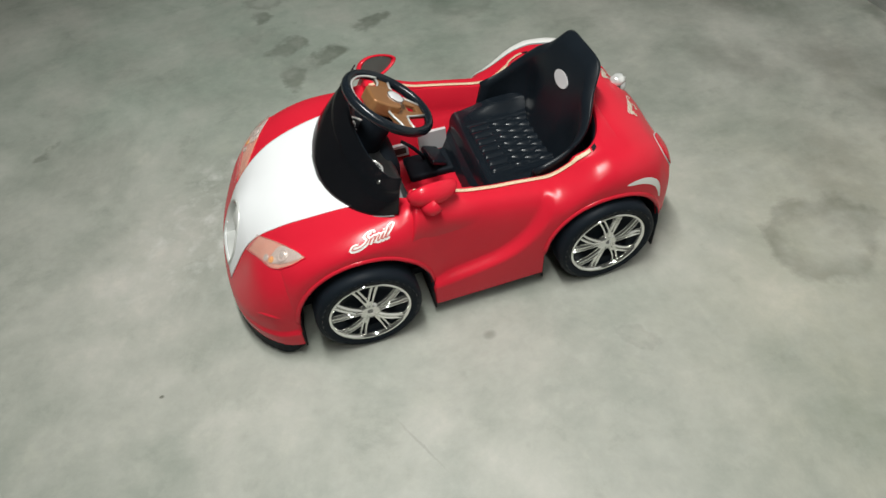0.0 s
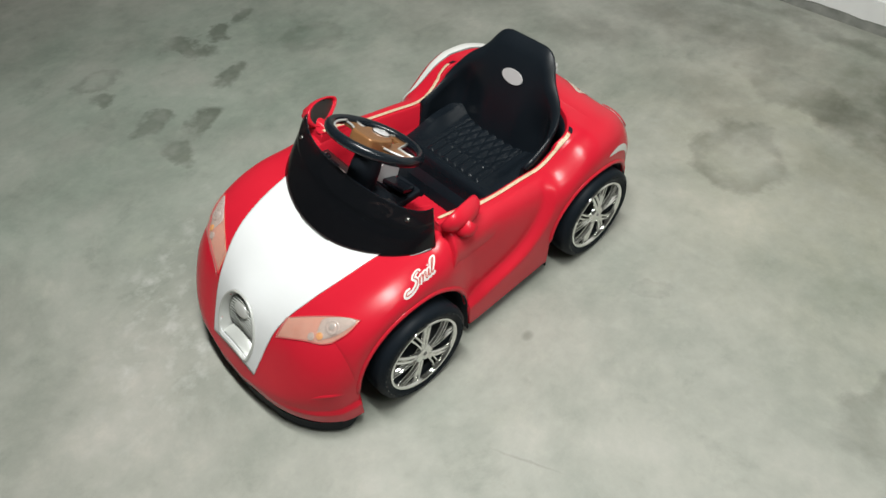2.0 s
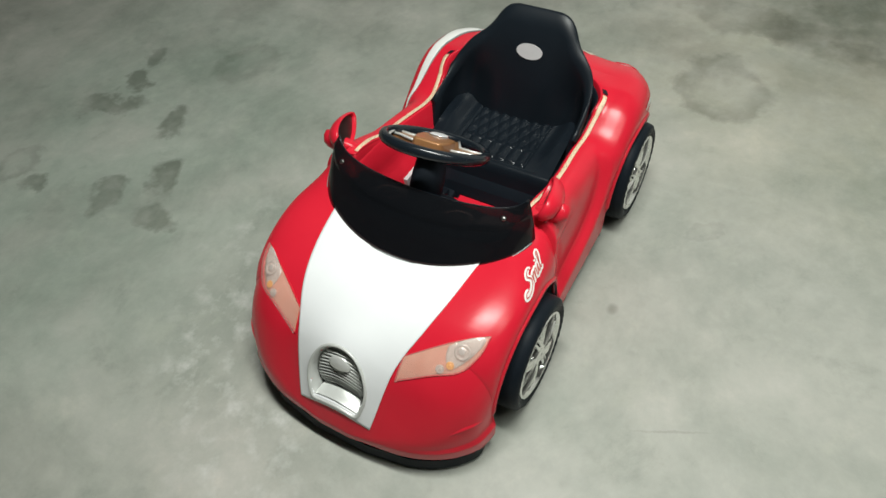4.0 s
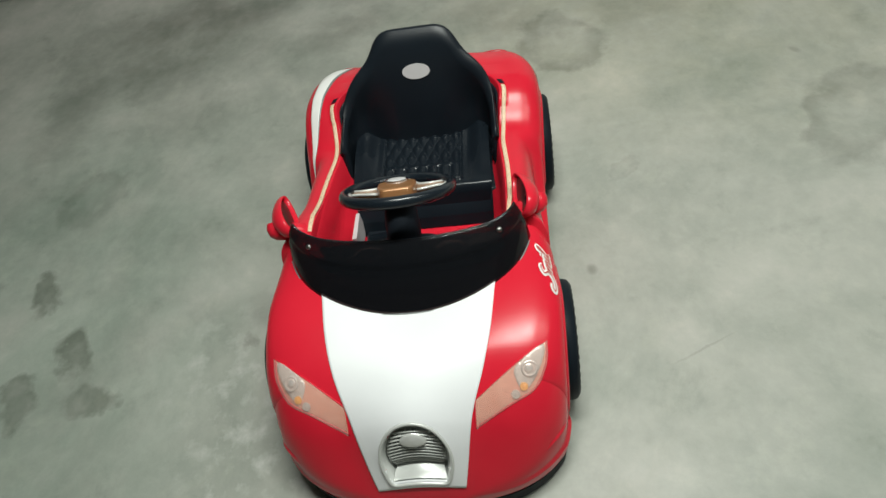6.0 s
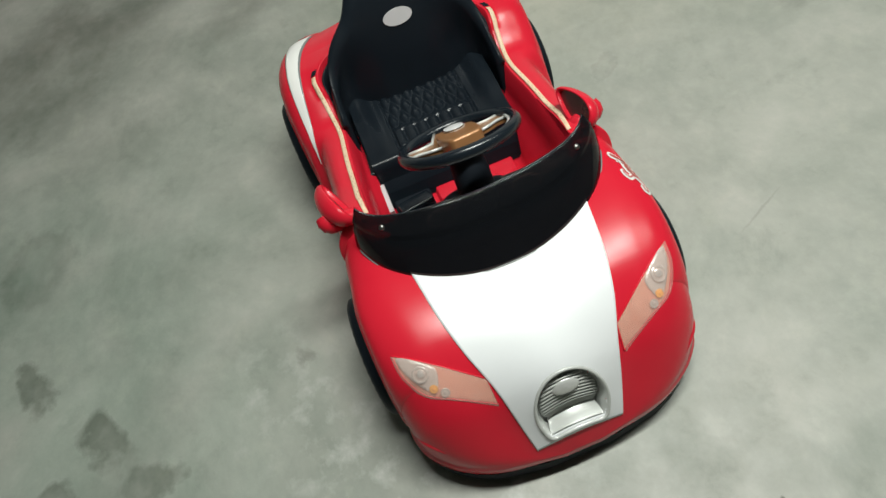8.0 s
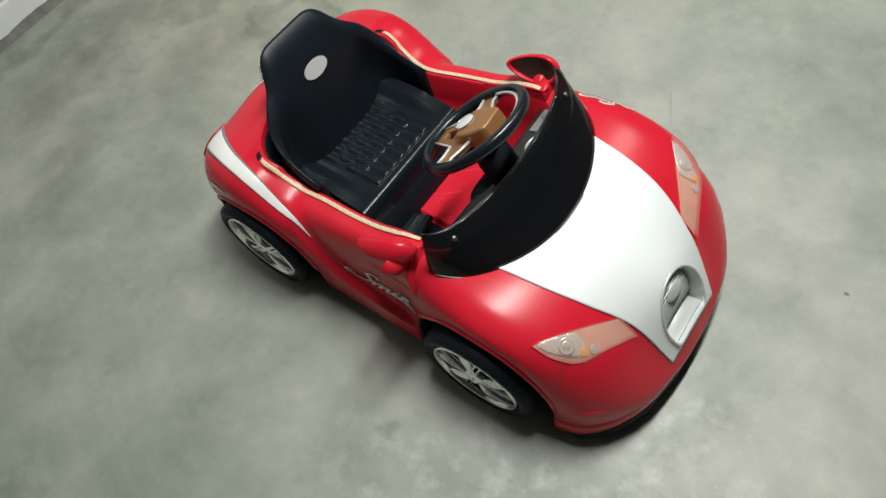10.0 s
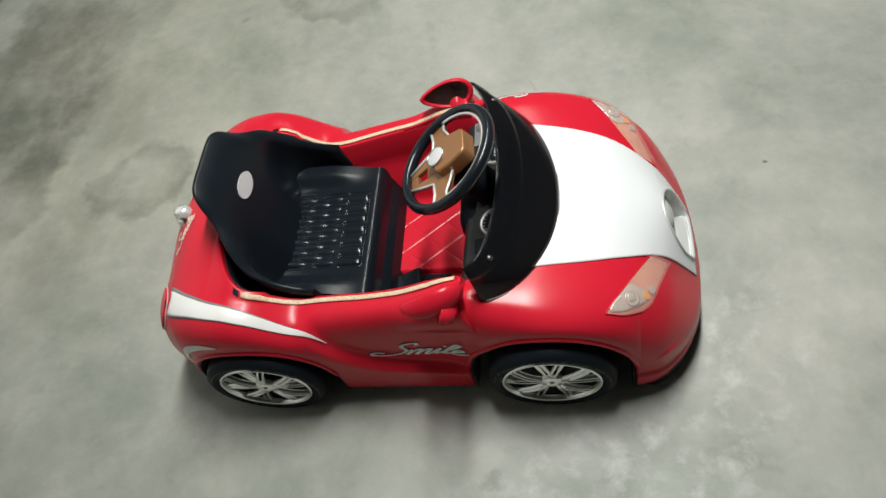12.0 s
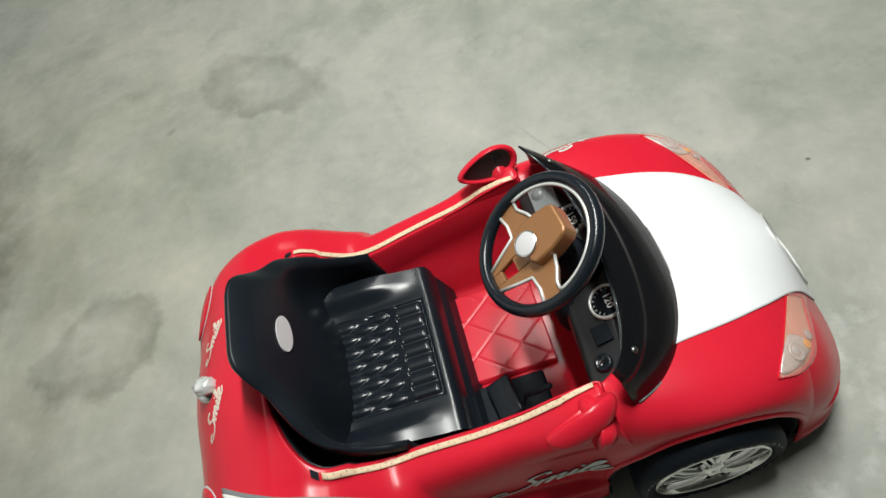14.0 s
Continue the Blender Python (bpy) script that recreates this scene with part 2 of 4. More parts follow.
near = ramp(nt, ln.outputs["Value"], [(0.0, (1.0,) * 3), (0.55, (0.8,) * 3), (1.0, (0.10,) * 3)])
fleck = ramp(nt, vor.outputs["Fac"], [(0.50, (0.0,) * 3), (0.62, (0.5,) * 3), (0.70, (0.95,) * 3)])
both = node(nt, "ShaderNodeMath")
both.operation = "MULTIPLY"
nt.links.new(near, both.inputs[0])
nt.links.new(fleck, both.inputs[1])
pale = node(nt, "ShaderNodeMixRGB")
pale.inputs[2].default_value = (0.52, 0.52, 0.49, 1)
nt.links.new(both.outputs[0], pale.inputs[0])
nt.links.new(col, pale.inputs[1])
col = pale.outputs[0]
nt.links.new(col, b.inputs["Base Color"])
nt.links.new(ramp(nt, mottle, [(0.3, (0.62,) * 3), (0.7, (0.42,) * 3)]), b.inputs["Roughness"])
bump(nt, speck, b, 0.12, 0.002)

# ---------------------------------------------------------------- mesh helpers


def mesh_object(name, bm, mat, parent=None, smooth=True):
    me = bpy.data.meshes.new(name)
    bm.normal_update()
    bm.to_mesh(me)
    bm.free()
    if smooth:
        me.polygons.foreach_set("use_smooth", [True] * len(me.polygons))
    me.materials.append(mat)
    ob = new(name, me)
    ob.parent = parent
    return ob


def part(name, bm, mat, parent, label="", smooth=True):
    ob = mesh_object(name, bm, mat, parent, smooth)
    if label:
        ob["label"] = label
    return ob


def thicken(ob, thickness, offset=-1.0):
    s = ob.modifiers.new("thickness", "SOLIDIFY")
    s.thickness, s.offset = thickness, offset
    return ob


def rounded(ob, width, segments=2, angle=35):
    s = ob.modifiers.new("edges", "BEVEL")
    s.width, s.segments, s.limit_method, s.angle_limit = width, segments, "ANGLE", radians(angle)
    ob.data.polygons.foreach_set("use_smooth", [True] * len(ob.data.polygons))
    ob.modifiers.new("even_normals", "WEIGHTED_NORMAL")
    return ob


def box(bm, x0, x1, y0, y1, z0, z1):
    v = [bm.verts.new((x, y, z)) for x in (x0, x1) for y in (y0, y1) for z in (z0, z1)]
    for f in ((0, 1, 3, 2), (4, 6, 7, 5), (0, 4, 5, 1), (2, 3, 7, 6), (0, 2, 6, 4), (1, 5, 7, 3)):
        bm.faces.new([v[i] for i in f])
    return bm


def grid(bm, rows, close_u=False, close_v=False):
    """Faces between rows of points (all rows of one length)."""
    vs = [[bm.verts.new(p) for p in row] for row in rows]
    n, m = len(vs), len(vs[0])
    for i in range(n if close_u else n - 1):
        for j in range(m if close_v else m - 1):
            a, b_, c, d = vs[i][j], vs[(i + 1) % n][j], vs[(i + 1) % n][(j + 1) % m], vs[i][(j + 1) % m]
            try:
                bm.faces.new((a, b_, c, d))
            except ValueError:
                pass
    return vs


def lathe(bm, profile, segments=48, axis="y", centre=(0, 0, 0)):
    """Turn a profile of (radius, along) about an axis."""
    rows = []
    for i in range(segments):
        a = 2 * math.pi * i / segments
        row = []
        for r, h in profile:
            u, v = r * math.cos(a), r * math.sin(a)
            p = (u, h, v) if axis == "y" else (u, v, h) if axis == "z" else (h, u, v)
            row.append(tuple(p[k] + centre[k] for k in range(3)))
        rows.append(row)
    grid(bm, rows, close_u=True)
    bmesh.ops.remove_doubles(bm, verts=bm.verts, dist=1e-5)
    bmesh.ops.recalc_face_normals(bm, faces=bm.faces)
    return bm


def tube(bm, points, radius, sides=8, closed=False, flat=1.0):
    """A round (or flattened) rod along points."""
    pts = [Vector(p) for p in points]
    n = len(pts)
    rows = []
    up = Vector((0, 0, 1))
    for i, p in enumerate(pts):
        a = pts[(i - 1) % n] if closed or i else pts[i]
        c = pts[(i + 1) % n] if closed or i < n - 1 else pts[i]
        d = (c - a).normalized()
        side = d.cross(up)
        if side.length < 1e-3:
            side = d.cross(Vector((1, 0, 0)))
        side.normalize()
        top = side.cross(d)
        r = radius[i] if isinstance(radius, (list, tuple)) else radius
        rows.append([p + side * (r * math.cos(t)) + top * (r * flat * math.sin(t)) for t in [2 * math.pi * k / sides for k in range(sides)]])
    vs = grid(bm, rows, close_u=closed, close_v=True)
    if not closed:
        bm.faces.new(vs[0][::-1])
        bm.faces.new(vs[-1])
    bmesh.ops.recalc_face_normals(bm, faces=bm.faces)
    return bm


def plate(bm, outline, thick, place=None):
    """A flat plate from a closed outline of (u, v), extruded by thick along w, laid by the matrix."""
    place = place or Matrix()
    top = [bm.verts.new(place @ Vector((u, v, thick))) for u, v in outline]
    low = [bm.verts.new(place @ Vector((u, v, 0))) for u, v in outline]
    bm.faces.new(top)
    bm.faces.new(low[::-1])
    n = len(outline)
    for i in range(n):
        bm.faces.new((low[i], low[(i + 1) % n], top[(i + 1) % n], top[i]))
    return bm


def keyed(keys):
    """A smooth function through (x, value) keys."""
    xs, ys = np.array([k[0] for k in keys], float), np.array([k[1] for k in keys], float)
    h = np.diff(xs)
    d = np.diff(ys) / h
    m = np.zeros(len(xs))
    m[0], m[-1] = d[0], d[-1]
    for i in range(1, len(xs) - 1):
        if d[i - 1] * d[i] > 0:
            w1, w2 = 2 * h[i] + h[i - 1], h[i] + 2 * h[i - 1]
            m[i] = (w1 + w2) / (w1 / d[i - 1] + w2 / d[i])

    def exact(x):
        i = int(min(max(np.searchsorted(xs, x) - 1, 0), len(h) - 1))
        t = (x - xs[i]) / h[i]
        return float((1 + 2 * t) * (1 - t) ** 2 * ys[i] + t * (1 - t) ** 2 * h[i] * m[i] + t * t * (3 - 2 * t) * ys[i + 1] + t * t * (t - 1) * h[i] * m[i + 1])

    x0, x1, n = float(xs[0]), float(xs[-1]), 1500
    table = [exact(x0 + (x1 - x0) * k / n) for k in range(n + 1)] + [float(ys[-1])]

    def f(x):
        q = (min(max(x, x0), x1) - x0) / (x1 - x0) * n
        k = int(q)
        return table[k] + (table[k + 1] - table[k]) * (q - k)

    return f


# ---------------------------------------------------------------- the room
def slab(name, box_, mat, label, category):
    ob = mesh_object(name, box(bmesh.new(), *box_), mat, None, False)
    return tagged(ob, label, category, kind="structure")


bm = bmesh.new()
grid(bm, [[(3.6 + (-5.27 - 0.06 * y) * k, y, 0) for y in np.linspace(-3.2, 3.4, 34)] for k in np.linspace(1, 0, 28)])
tagged(mesh_object("floor", bm, CONCRETE), "worn grey power-floated concrete floor with damp stains", "floor", kind="structure")
slab("floor_slab", (-2.15, 3.8, -3.4, 3.6, -0.2, -0.004), MATT, "dark ground under the concrete floor", "floor")
west = []
west.append(slab("wall_west", (-1.95, -1.64, -3.6, 3.9, 0.0, 2.75), WALLPAINT, "plain white painted wall behind the toy car", "wall"))
# three walls and a ceiling out of view, added to close the room
slab("wall_east", (3.6, 3.8, -3.4, 3.6, 0.0, 2.75), UNSEENWALL, "unseen added wall, dark grey to limit bounced light", "wall")
slab("wall_south", (-1.50, 3.6, -3.4, -3.2, 0.0, 2.75), UNSEENWALL, "unseen added wall, dark grey to limit bounced light", "wall")
slab("wall_north", (-1.95, 3.6, 3.4, 3.6, 0.0, 2.75), UNSEENWALL, "unseen added wall, dark grey to limit bounced light", "wall")
slab("ceiling", (-2.15, 3.8, -3.4, 3.6, 2.75, 2.9), CEIL, "unseen added ceiling, dark grey to limit bounced light", "ceiling")
west.append(slab("trim_plinth", (-1.64, -1.617, -3.4, 3.7, 0.0, 0.036), CEMENT, "bare grey cement strip along the foot of the wall", "trim"))
west.append(slab("trim_wall_band", (-1.64, -1.634, -3.4, 3.7, 0.105, 0.140), GREYBAND, "grey band above the white skirting", "trim"))
# the skirting's paint ends in a ragged edge above the cement
bm = bmesh.new()
rows = []
for y in np.linspace(-3.4, 3.7, 440):
    low = 0.036 - 0.010 * max(0.0, noise.noise(Vector((y * 9.0, 0.3, 0)))) - 0.006 * max(0.0, noise.noise(Vector((y * 31.0, 1.7, 0))))
    rows.append([(-1.64, y, 0.105), (-1.6145, y, 0.105), (-1.6145, y, low), (-1.6165, y, low)])
grid(bm, rows)
bmesh.ops.recalc_face_normals(bm, faces=bm.faces)
west.append(tagged(mesh_object("baseboard", bm, SKIRT, None, False), "white painted skirting with a ragged lower edge", "baseboard", kind="structure"))
for ob in west:
    ob.data.transform(pose(-1.625, 0, 0, 0, 0, 3.4) @ Matrix.Translation((1.6145, 0, 0)))


def tube_light(at):
    ob = new("ceiling_light")
    ob.location = at
    tagged(ob, "white ceiling batten with one lit fluorescent tube", "ceiling light", "ceiling lights")
    rounded(part("housing", box(bmesh.new(), -0.05, 0.05, -0.62, 0.62, 0.045, 0.09), WALLPAINT, ob, smooth=False), 0.006)
    part("tube", lathe(bmesh.new(), [(0.0, -0.6), (0.013, -0.6), (0.013, 0.6), (0.0, 0.6)], 16, centre=(0, 0, 0.025)), GLOW, ob, "lit fluorescent tube")
    return ob


for at, power in LAMPS:
    tube_light(at)

# ---------------------------------------------------------------- the ride-on toy car (front towards +x, its left towards +y)
car = new("ride_on_toy_car")
tagged(car, "red plastic ride-on toy car with white bonnet on concrete floor", "toy car")
CAR = pose(0, -0.0063, 0, 0, 0, 1.2)
car.matrix_world = CAR

FRONT_AXLE, REAR_AXLE, HUB_Z, TYRE_R, FACE_Y = 0.287, -0.256, 0.114, 0.114, 0.284
ARCH_F, ARCH_R = 0.150, 0.142
NOSE, TAIL = 0.573, -0.470

half_width = keyed([(-0.470, 0.03), (-0.465, 0.12), (-0.442, 0.190), (-0.41, 0.240), (-0.35, 0.262), (-0.26, 0.270), (-0.17, 0.266), (-0.09, 0.262), (0.12, 0.262),
                    (0.2, 0.261), (0.29, 0.265), (0.38, 0.263), (0.44, 0.260), (0.475, 0.252), (0.51, 0.226), (0.54, 0.184), (0.56, 0.130), (0.569, 0.07), (0.573, 0.03)])
sill_z = keyed([(-0.470, 0.15), (-0.40, 0.115), (-0.36, 0.088), (-0.12, 0.044), (0.14, 0.040), (0.44, 0.042), (0.50, 0.050), (0.573, 0.060)])
shoulder_z = keyed([(-0.470, 0.18), (-0.455, 0.218), (-0.42, 0.266), (-0.37, 0.304), (-0.31, 0.319), (-0.27, 0.319), (-0.235, 0.310), (-0.14, 0.264), (-0.05, 0.277), (0.137, 0.311),
                    (0.165, 0.314), (0.2, 0.307), (0.28, 0.301), (0.385, 0.281), (0.44, 0.256), (0.49, 0.212), (0.53, 0.150), (0.56, 0.098), (0.573, 0.074)])
shoulder_in = keyed([(-0.470, 0.02), (-0.44, 0.06), (-0.40, 0.075), (-0.33, 0.068), (-0.27, 0.062), (-0.19, 0.066), (-0.14, 0.068), (0.0, 0.060), (0.15, 0.058), (0.22, 0.065), (0.3, 0.076),
                     (0.4, 0.089), (0.44, 0.100), (0.48, 0.105), (0.53, 0.085), (0.573, 0.01)])
crown_z = keyed([(-0.470, 0.195), (-0.455, 0.235), (-0.42, 0.284), (-0.39, 0.312), (-0.35, 0.330), (-0.30, 0.337), (0.1, 0.300), (0.2, 0.288), (0.3, 0.286), (0.4, 0.274), (0.46, 0.256),
                 (0.49, 0.240), (0.515, 0.215), (0.535, 0.178), (0.550, 0.138), (0.562, 0.104), (0.573, 0.077)])


def recess(x, z):
    """How far the door lies back behind the rocker below it and the rear wing behind it."""
    if not -0.2 < x < 0.2:
        return 0.0
    over_rocker = z - 0.098 - 0.05 * (0.14 - x) / 0.28
    before_wing = x + 0.078 + 0.45 * (z - 0.12)
    inside = -blend_max(-over_rocker, -before_wing, 0.09)
    return 0.021 * step((inside + 0.004) / 0.026) * (1 - 0.30 * step((z - 0.19) / 0.12)) * step((0.2 - x) / 0.11)


RIM_IN = 0.022


def rim_y(x):
    """Half width of the cockpit's opening; 0 where bonnet or tail closes over."""
    if x <= -0.302 or x >= 0.235:
        return 0.0
    full = max(0.02, half_width(x) - shoulder_in(x) - RIM_IN)
    if x < -0.22:
        return full * math.sqrt(max(0.0, 1 - ((-0.22 - x) / 0.082) ** 2))
    if x > 0.15:
        return full * math.sqrt(max(0.0, 1 - ((x - 0.15) / 0.085) ** 2))
    return full


def arch_z(x):
    z = sill_z(x)
    for c, r in ((FRONT_AXLE, ARCH_F), (REAR_AXLE, ARCH_R)):
        d = abs(x - c)
        if d < r:
            z = max(z, HUB_Z - 0.014 + math.sqrt(r * r - d * d))
    return z


def blend_max(a, c, soft=0.03):
    """The larger of two values, with a soft change from one to the other."""
    k = max(0.0, soft - abs(a - c)) / soft
    return max(a, c) + k * k * soft * 0.25


def step(t):
    t = min(1.0, max(0.0, t))
    return t * t * (3 - 2 * t)


def ledge(x, z):
    """The front bumper's lower edge stands proud."""
    return 0.007 * step((0.094 - z) / 0.014) * step((x - 0.385) / 0.05) if x > 0.385 else 0.0


def section(x):
    """The measures of the car's cross section at x."""
    if x in SECTIONS:
        return SECTIONS[x]
    w, zs = half_width(x), shoulder_z(x)
    ys = w - shoulder_in(x)
    z0 = min(arch_z(x), zs - 0.02)
    tuck = 0.004 if z0 < 0.12 else 0.0
    low = 0.17 if x < 0.40 else 0.17 - 0.08 * min(1.0, (x - 0.40) / 0.10)
    zm = blend_max(-blend_max(-low, -(z0 + 0.62 * (zs - z0))), z0 + 0.2 * (zs - z0))
    r = rim_y(x)
    if r > 0:
        zi = zs + (crown_z(x) - zs) * (1 - r / max(ys, 1e-3)) ** 0.7 * (1.0 if x > 0.1 or x < -0.2 else 0.0)
    else:
        zi = crown_z(x)
    SECTIONS[x] = (w, zs, ys, z0, tuck, zm, r, zi)
    return SECTIONS[x]


SECTIONS = {}


def shell_point(x, v):
    """The car's skin: x along it, v from 0 at the bottom edge over 0.3 (widest), 0.65 (shoulder) to 1 (middle or cockpit rim)."""
    w, zs, ys, z0, tuck, zm, r, zi = section(x)

    def door(y, z):
        return y - recess(x, z) + ledge(x, z)

    if v < 0.3:
        t = v / 0.3
        z = z0 + (zm - z0) * t
        return door(w - tuck * (1 - t) ** 2, z), z
    if v < 0.65:
        a = (v - 0.3) / 0.35 * math.pi / 2
        z = zm + (zs - zm) * math.sin(a) ** 0.85
        return ys + (door(w, z) - ys) * max(0.0, math.cos(a)) ** 0.85, z
    t = (v - 0.65) / 0.35
    s = t * t * (3 - 2 * t)
    return ys + (r - ys) * t, zs + (zi - zs) * s


def stations(x0, x1, n):
    """Stations along the car, close together at the ends and at the arches' edges."""
    xs = set(np.round(np.linspace(x0, x1, n), 5))
    for c, r in ((FRONT_AXLE, ARCH_F), (REAR_AXLE, ARCH_R)):
        for a in np.linspace(0, math.pi, 37):
            xs.add(round(c + r * math.cos(a), 5))
        xs |= {round(c + s * (r + 0.0008), 5) for s in (-1, 1)}
    for k in range(14):
        xs.add(round(x1 - 0.06 * (1 - math.cos(k / 14 * math.pi / 2)), 5))
        xs.add(round(x0 + 0.06 * (1 - math.cos(k / 14 * math.pi / 2)), 5))
        xs.add(round(0.235 - 0.05 * (1 - math.cos(k / 14 * math.pi / 2)), 5))
        xs.add(round(-0.302 + 0.05 * (1 - math.cos(k / 14 * math.pi / 2)), 5))
    return sorted(x for x in xs if x0 <= x <= x1)


# the nose's middle line by its length, and the grille's outline on it
NOSE_ARC = [(0.0, 0.40)]
for k in range(1, 341):
    x = 0.40 + 0.0005 * k
    NOSE_ARC.append((NOSE_ARC[-1][0] + math.hypot(0.0005, crown_z(x) - crown_z(x - 0.0005)), x))
nose_x = keyed(NOSE_ARC[::5])
nose_arc = keyed([(x, a) for a, x in NOSE_ARC[::5]])
G0 = next(a for a, x in NOSE_ARC if x > 0.496)
GRILLE = [(0.0, 0.0), (0.007, 0.032), (0.028, 0.053), (0.056, 0.060), (0.088, 0.057), (0.121, 0.047), (0.124, 0.024), (0.124, 0.0), (0.124, -0.024), (0.121, -0.047), (0.088, -0.057), (0.056, -0.060), (0.028, -0.053), (0.007, -0.032)]
ga = 0.064


def smooth_outline(points, per=5):
    """Rounded closed outline through corner points."""
    n = len(points)
    out = []
    for i in range(n):
        p0, p1, p2, p3 = (Vector(points[(i + k) % n]) for k in (-1, 0, 1, 2))
        for k in range(per):
            t = k / per
            out.append(tuple(0.5 * ((2 * p1) + (p2 - p0) * t + (2 * p0 - 5 * p1 + 4 * p2 - p3) * t * t + (3 * p1 - p0 - 3 * p2 + p3) * t ** 3)))
    return out


GRILLE_EDGE = smooth_outline(GRILLE, 5)


def in_grille(p, k):
    """Whether a point of the nose lies inside the grille's outline, drawn in by k."""
    if p.x < 0.47 or abs(p.y) > 0.07:
        return False
    a, y = ga + (nose_arc(p.x) - G0 - ga) / k, p.y / k
    hit = False
    for (a0, y0), (a1, y1) in zip(GRILLE_EDGE, GRILLE_EDGE[1:] + GRILLE_EDGE[:1]):
        if (y0 > y) != (y1 > y) and a < a0 + (a1 - a0) * (y - y0) / (y1 - y0):
            hit = not hit
    return hit


def open_nose(bm, k):
    bmesh.ops.delete(bm, geom=[f for f in bm.faces if in_grille(f.calc_center_median(), k)], context="FACES")


XS = stations(TAIL, NOSE, 180)
VS = [0.65 * k / 84 for k in range(84)] + [0.65 + 0.35 * k / 20 for k in range(21)]


def skin(side):
    return [[(x, side * shell_point(x, v)[0], shell_point(x, v)[1]) for v in VS] for x in XS]


bm = bmesh.new()
left, right = skin(1), skin(-1)
grid(bm, left)
grid(bm, [r[::-1] for r in right])
# nose and tail caps
for k in (0, -1):
    ring = [bm.verts.new(p) for p in left[k]] + [bm.verts.new(p) for p in right[k][::-1]]
    bm.faces.new(ring)
bmesh.ops.remove_doubles(bm, verts=bm.verts, dist=2e-5)
open_nose(bm, 1.0)
bmesh.ops.recalc_face_normals(bm, faces=bm.faces)
body = thicken(part("body_shell", bm, RED, car, "glossy red moulded plastic body"), 0.004)


def skin_at(x, y):
    """Height of the car's upper skin at a place."""
    lo, hi = 0.3, 1.0
    for _ in range(18):
        mid = (lo + hi) / 2
        if shell_point(x, mid)[0] > abs(y):
            lo = mid
        else:
            hi = mid
    return shell_point(x, lo)[1]


def skin_side(x, z):
    """Half width of the car's side at a height."""
    lo, hi = 0.0, 0.65
    for _ in range(18):
        mid = (lo + hi) / 2
        if shell_point(x, mid)[1] < z:
            lo = mid
        else:
            hi = mid
    return shell_point(x, lo)[0]


# white bonnet panel
stripe = keyed([(0.24, 0.160), (0.28, 0.154), (0.35, 0.144), (0.42, 0.127), (0.48, 0.104), (0.52, 0.091), (0.545, 0.082), (0.572, 0.070)])
bm = bmesh.new()
rows = []
for x in sorted(set(list(np.linspace(0.24, 0.48, 36)) + list(np.linspace(0.48, 0.558, 40)))):
    rows.append([(x + 0.0015, y, skin_at(x, y) + 0.0022) for y in np.linspace(-stripe(x), stripe(x), 65)])
grid(bm, rows)
open_nose(bm, 0.99)
bmesh.ops.recalc_face_normals(bm, faces=bm.faces)
thicken(part("bonnet_panel", bm, WHITE, car, "white bonnet panel"), 0.0022)

# wheel arch lips and black liners
for side in (1, -1):
    for c, r in ((FRONT_AXLE, ARCH_F), (REAR_AXLE, ARCH_R)):
        pts = []
        for a in np.linspace(0.06, math.pi - 0.06, 30):
            x = c + r * math.cos(a)
            z = HUB_Z - 0.014 + r * math.sin(a)
            if z > sill_z(x) + 0.005:
                pts.append((x, side * (skin_side(x, z + 0.002) - 0.002), z + 0.002))
        part("arch_lip", tube(bmesh.new(), pts, 0.006, 8), RED, car)
        bm = bmesh.new()
        rows = []
        for a in np.linspace(0.0, math.pi, 28):
            x, z = c + (r - 0.004) * math.cos(a), HUB_Z - 0.014 + (r - 0.004) * math.sin(a)
            far = max(0.255, skin_side(c + r * 1.01 * math.cos(a), z) - 0.006)
            rows.append([(x, side * y, z) for y in (0.14, 0.2, far)])
        rows = [[(p[0], p[1], 0.024) for p in rows[0]]] + rows + [[(p[0], p[1], 0.024) for p in rows[-1]]]
        grid(bm, rows)
        ring = [bm.verts.new(r_[0]) for r_ in rows]
        bm.faces.new(ring)
        thicken(part("wheel_well", bm, MATT, car, "matt black wheel well"), 0.003)

# black underbody and the dark lower edge of the front bumper
bm = bmesh.new()
rows = []
for x in np.linspace(-0.42, 0.570, 70):
    w = half_width(x) - 0.022 + 0.026 * step((x - 0.40) / 0.08)
    low = 0.024 - 0.012 * step((x - 0.40) / 0.08)
    for c, r in ((FRONT_AXLE, ARCH_F), (REAR_AXLE, ARCH_R)):
        if abs(x - c) < r:
            w = min(w, 0.15)
    rows.append([(x, -w + 0.004, low), (x, -w, 0.050), (x, 0, 0.065), (x, w, 0.050), (x, w - 0.004, low), (x, 0, low)])
vs = grid(bm, rows, close_v=True)
bm.faces.new(vs[0])
bm.faces.new(vs[-1][::-1])
bmesh.ops.recalc_face_normals(bm, faces=bm.faces)
part("underbody", bm, MATT, car, "matt black underbody", smooth=False)
# cockpit tub: inner walls and floor
FLOOR_Z = 0.115
bm = bmesh.new()
tx = [x for x in XS if -0.302 <= x <= 0.2]
for side in (1, -1):
    rows = []
    for x in tx:
        r = rim_y(x)
        top = shell_point(x, 1.0)[1]
        pr = max(0.01, r - 0.004)
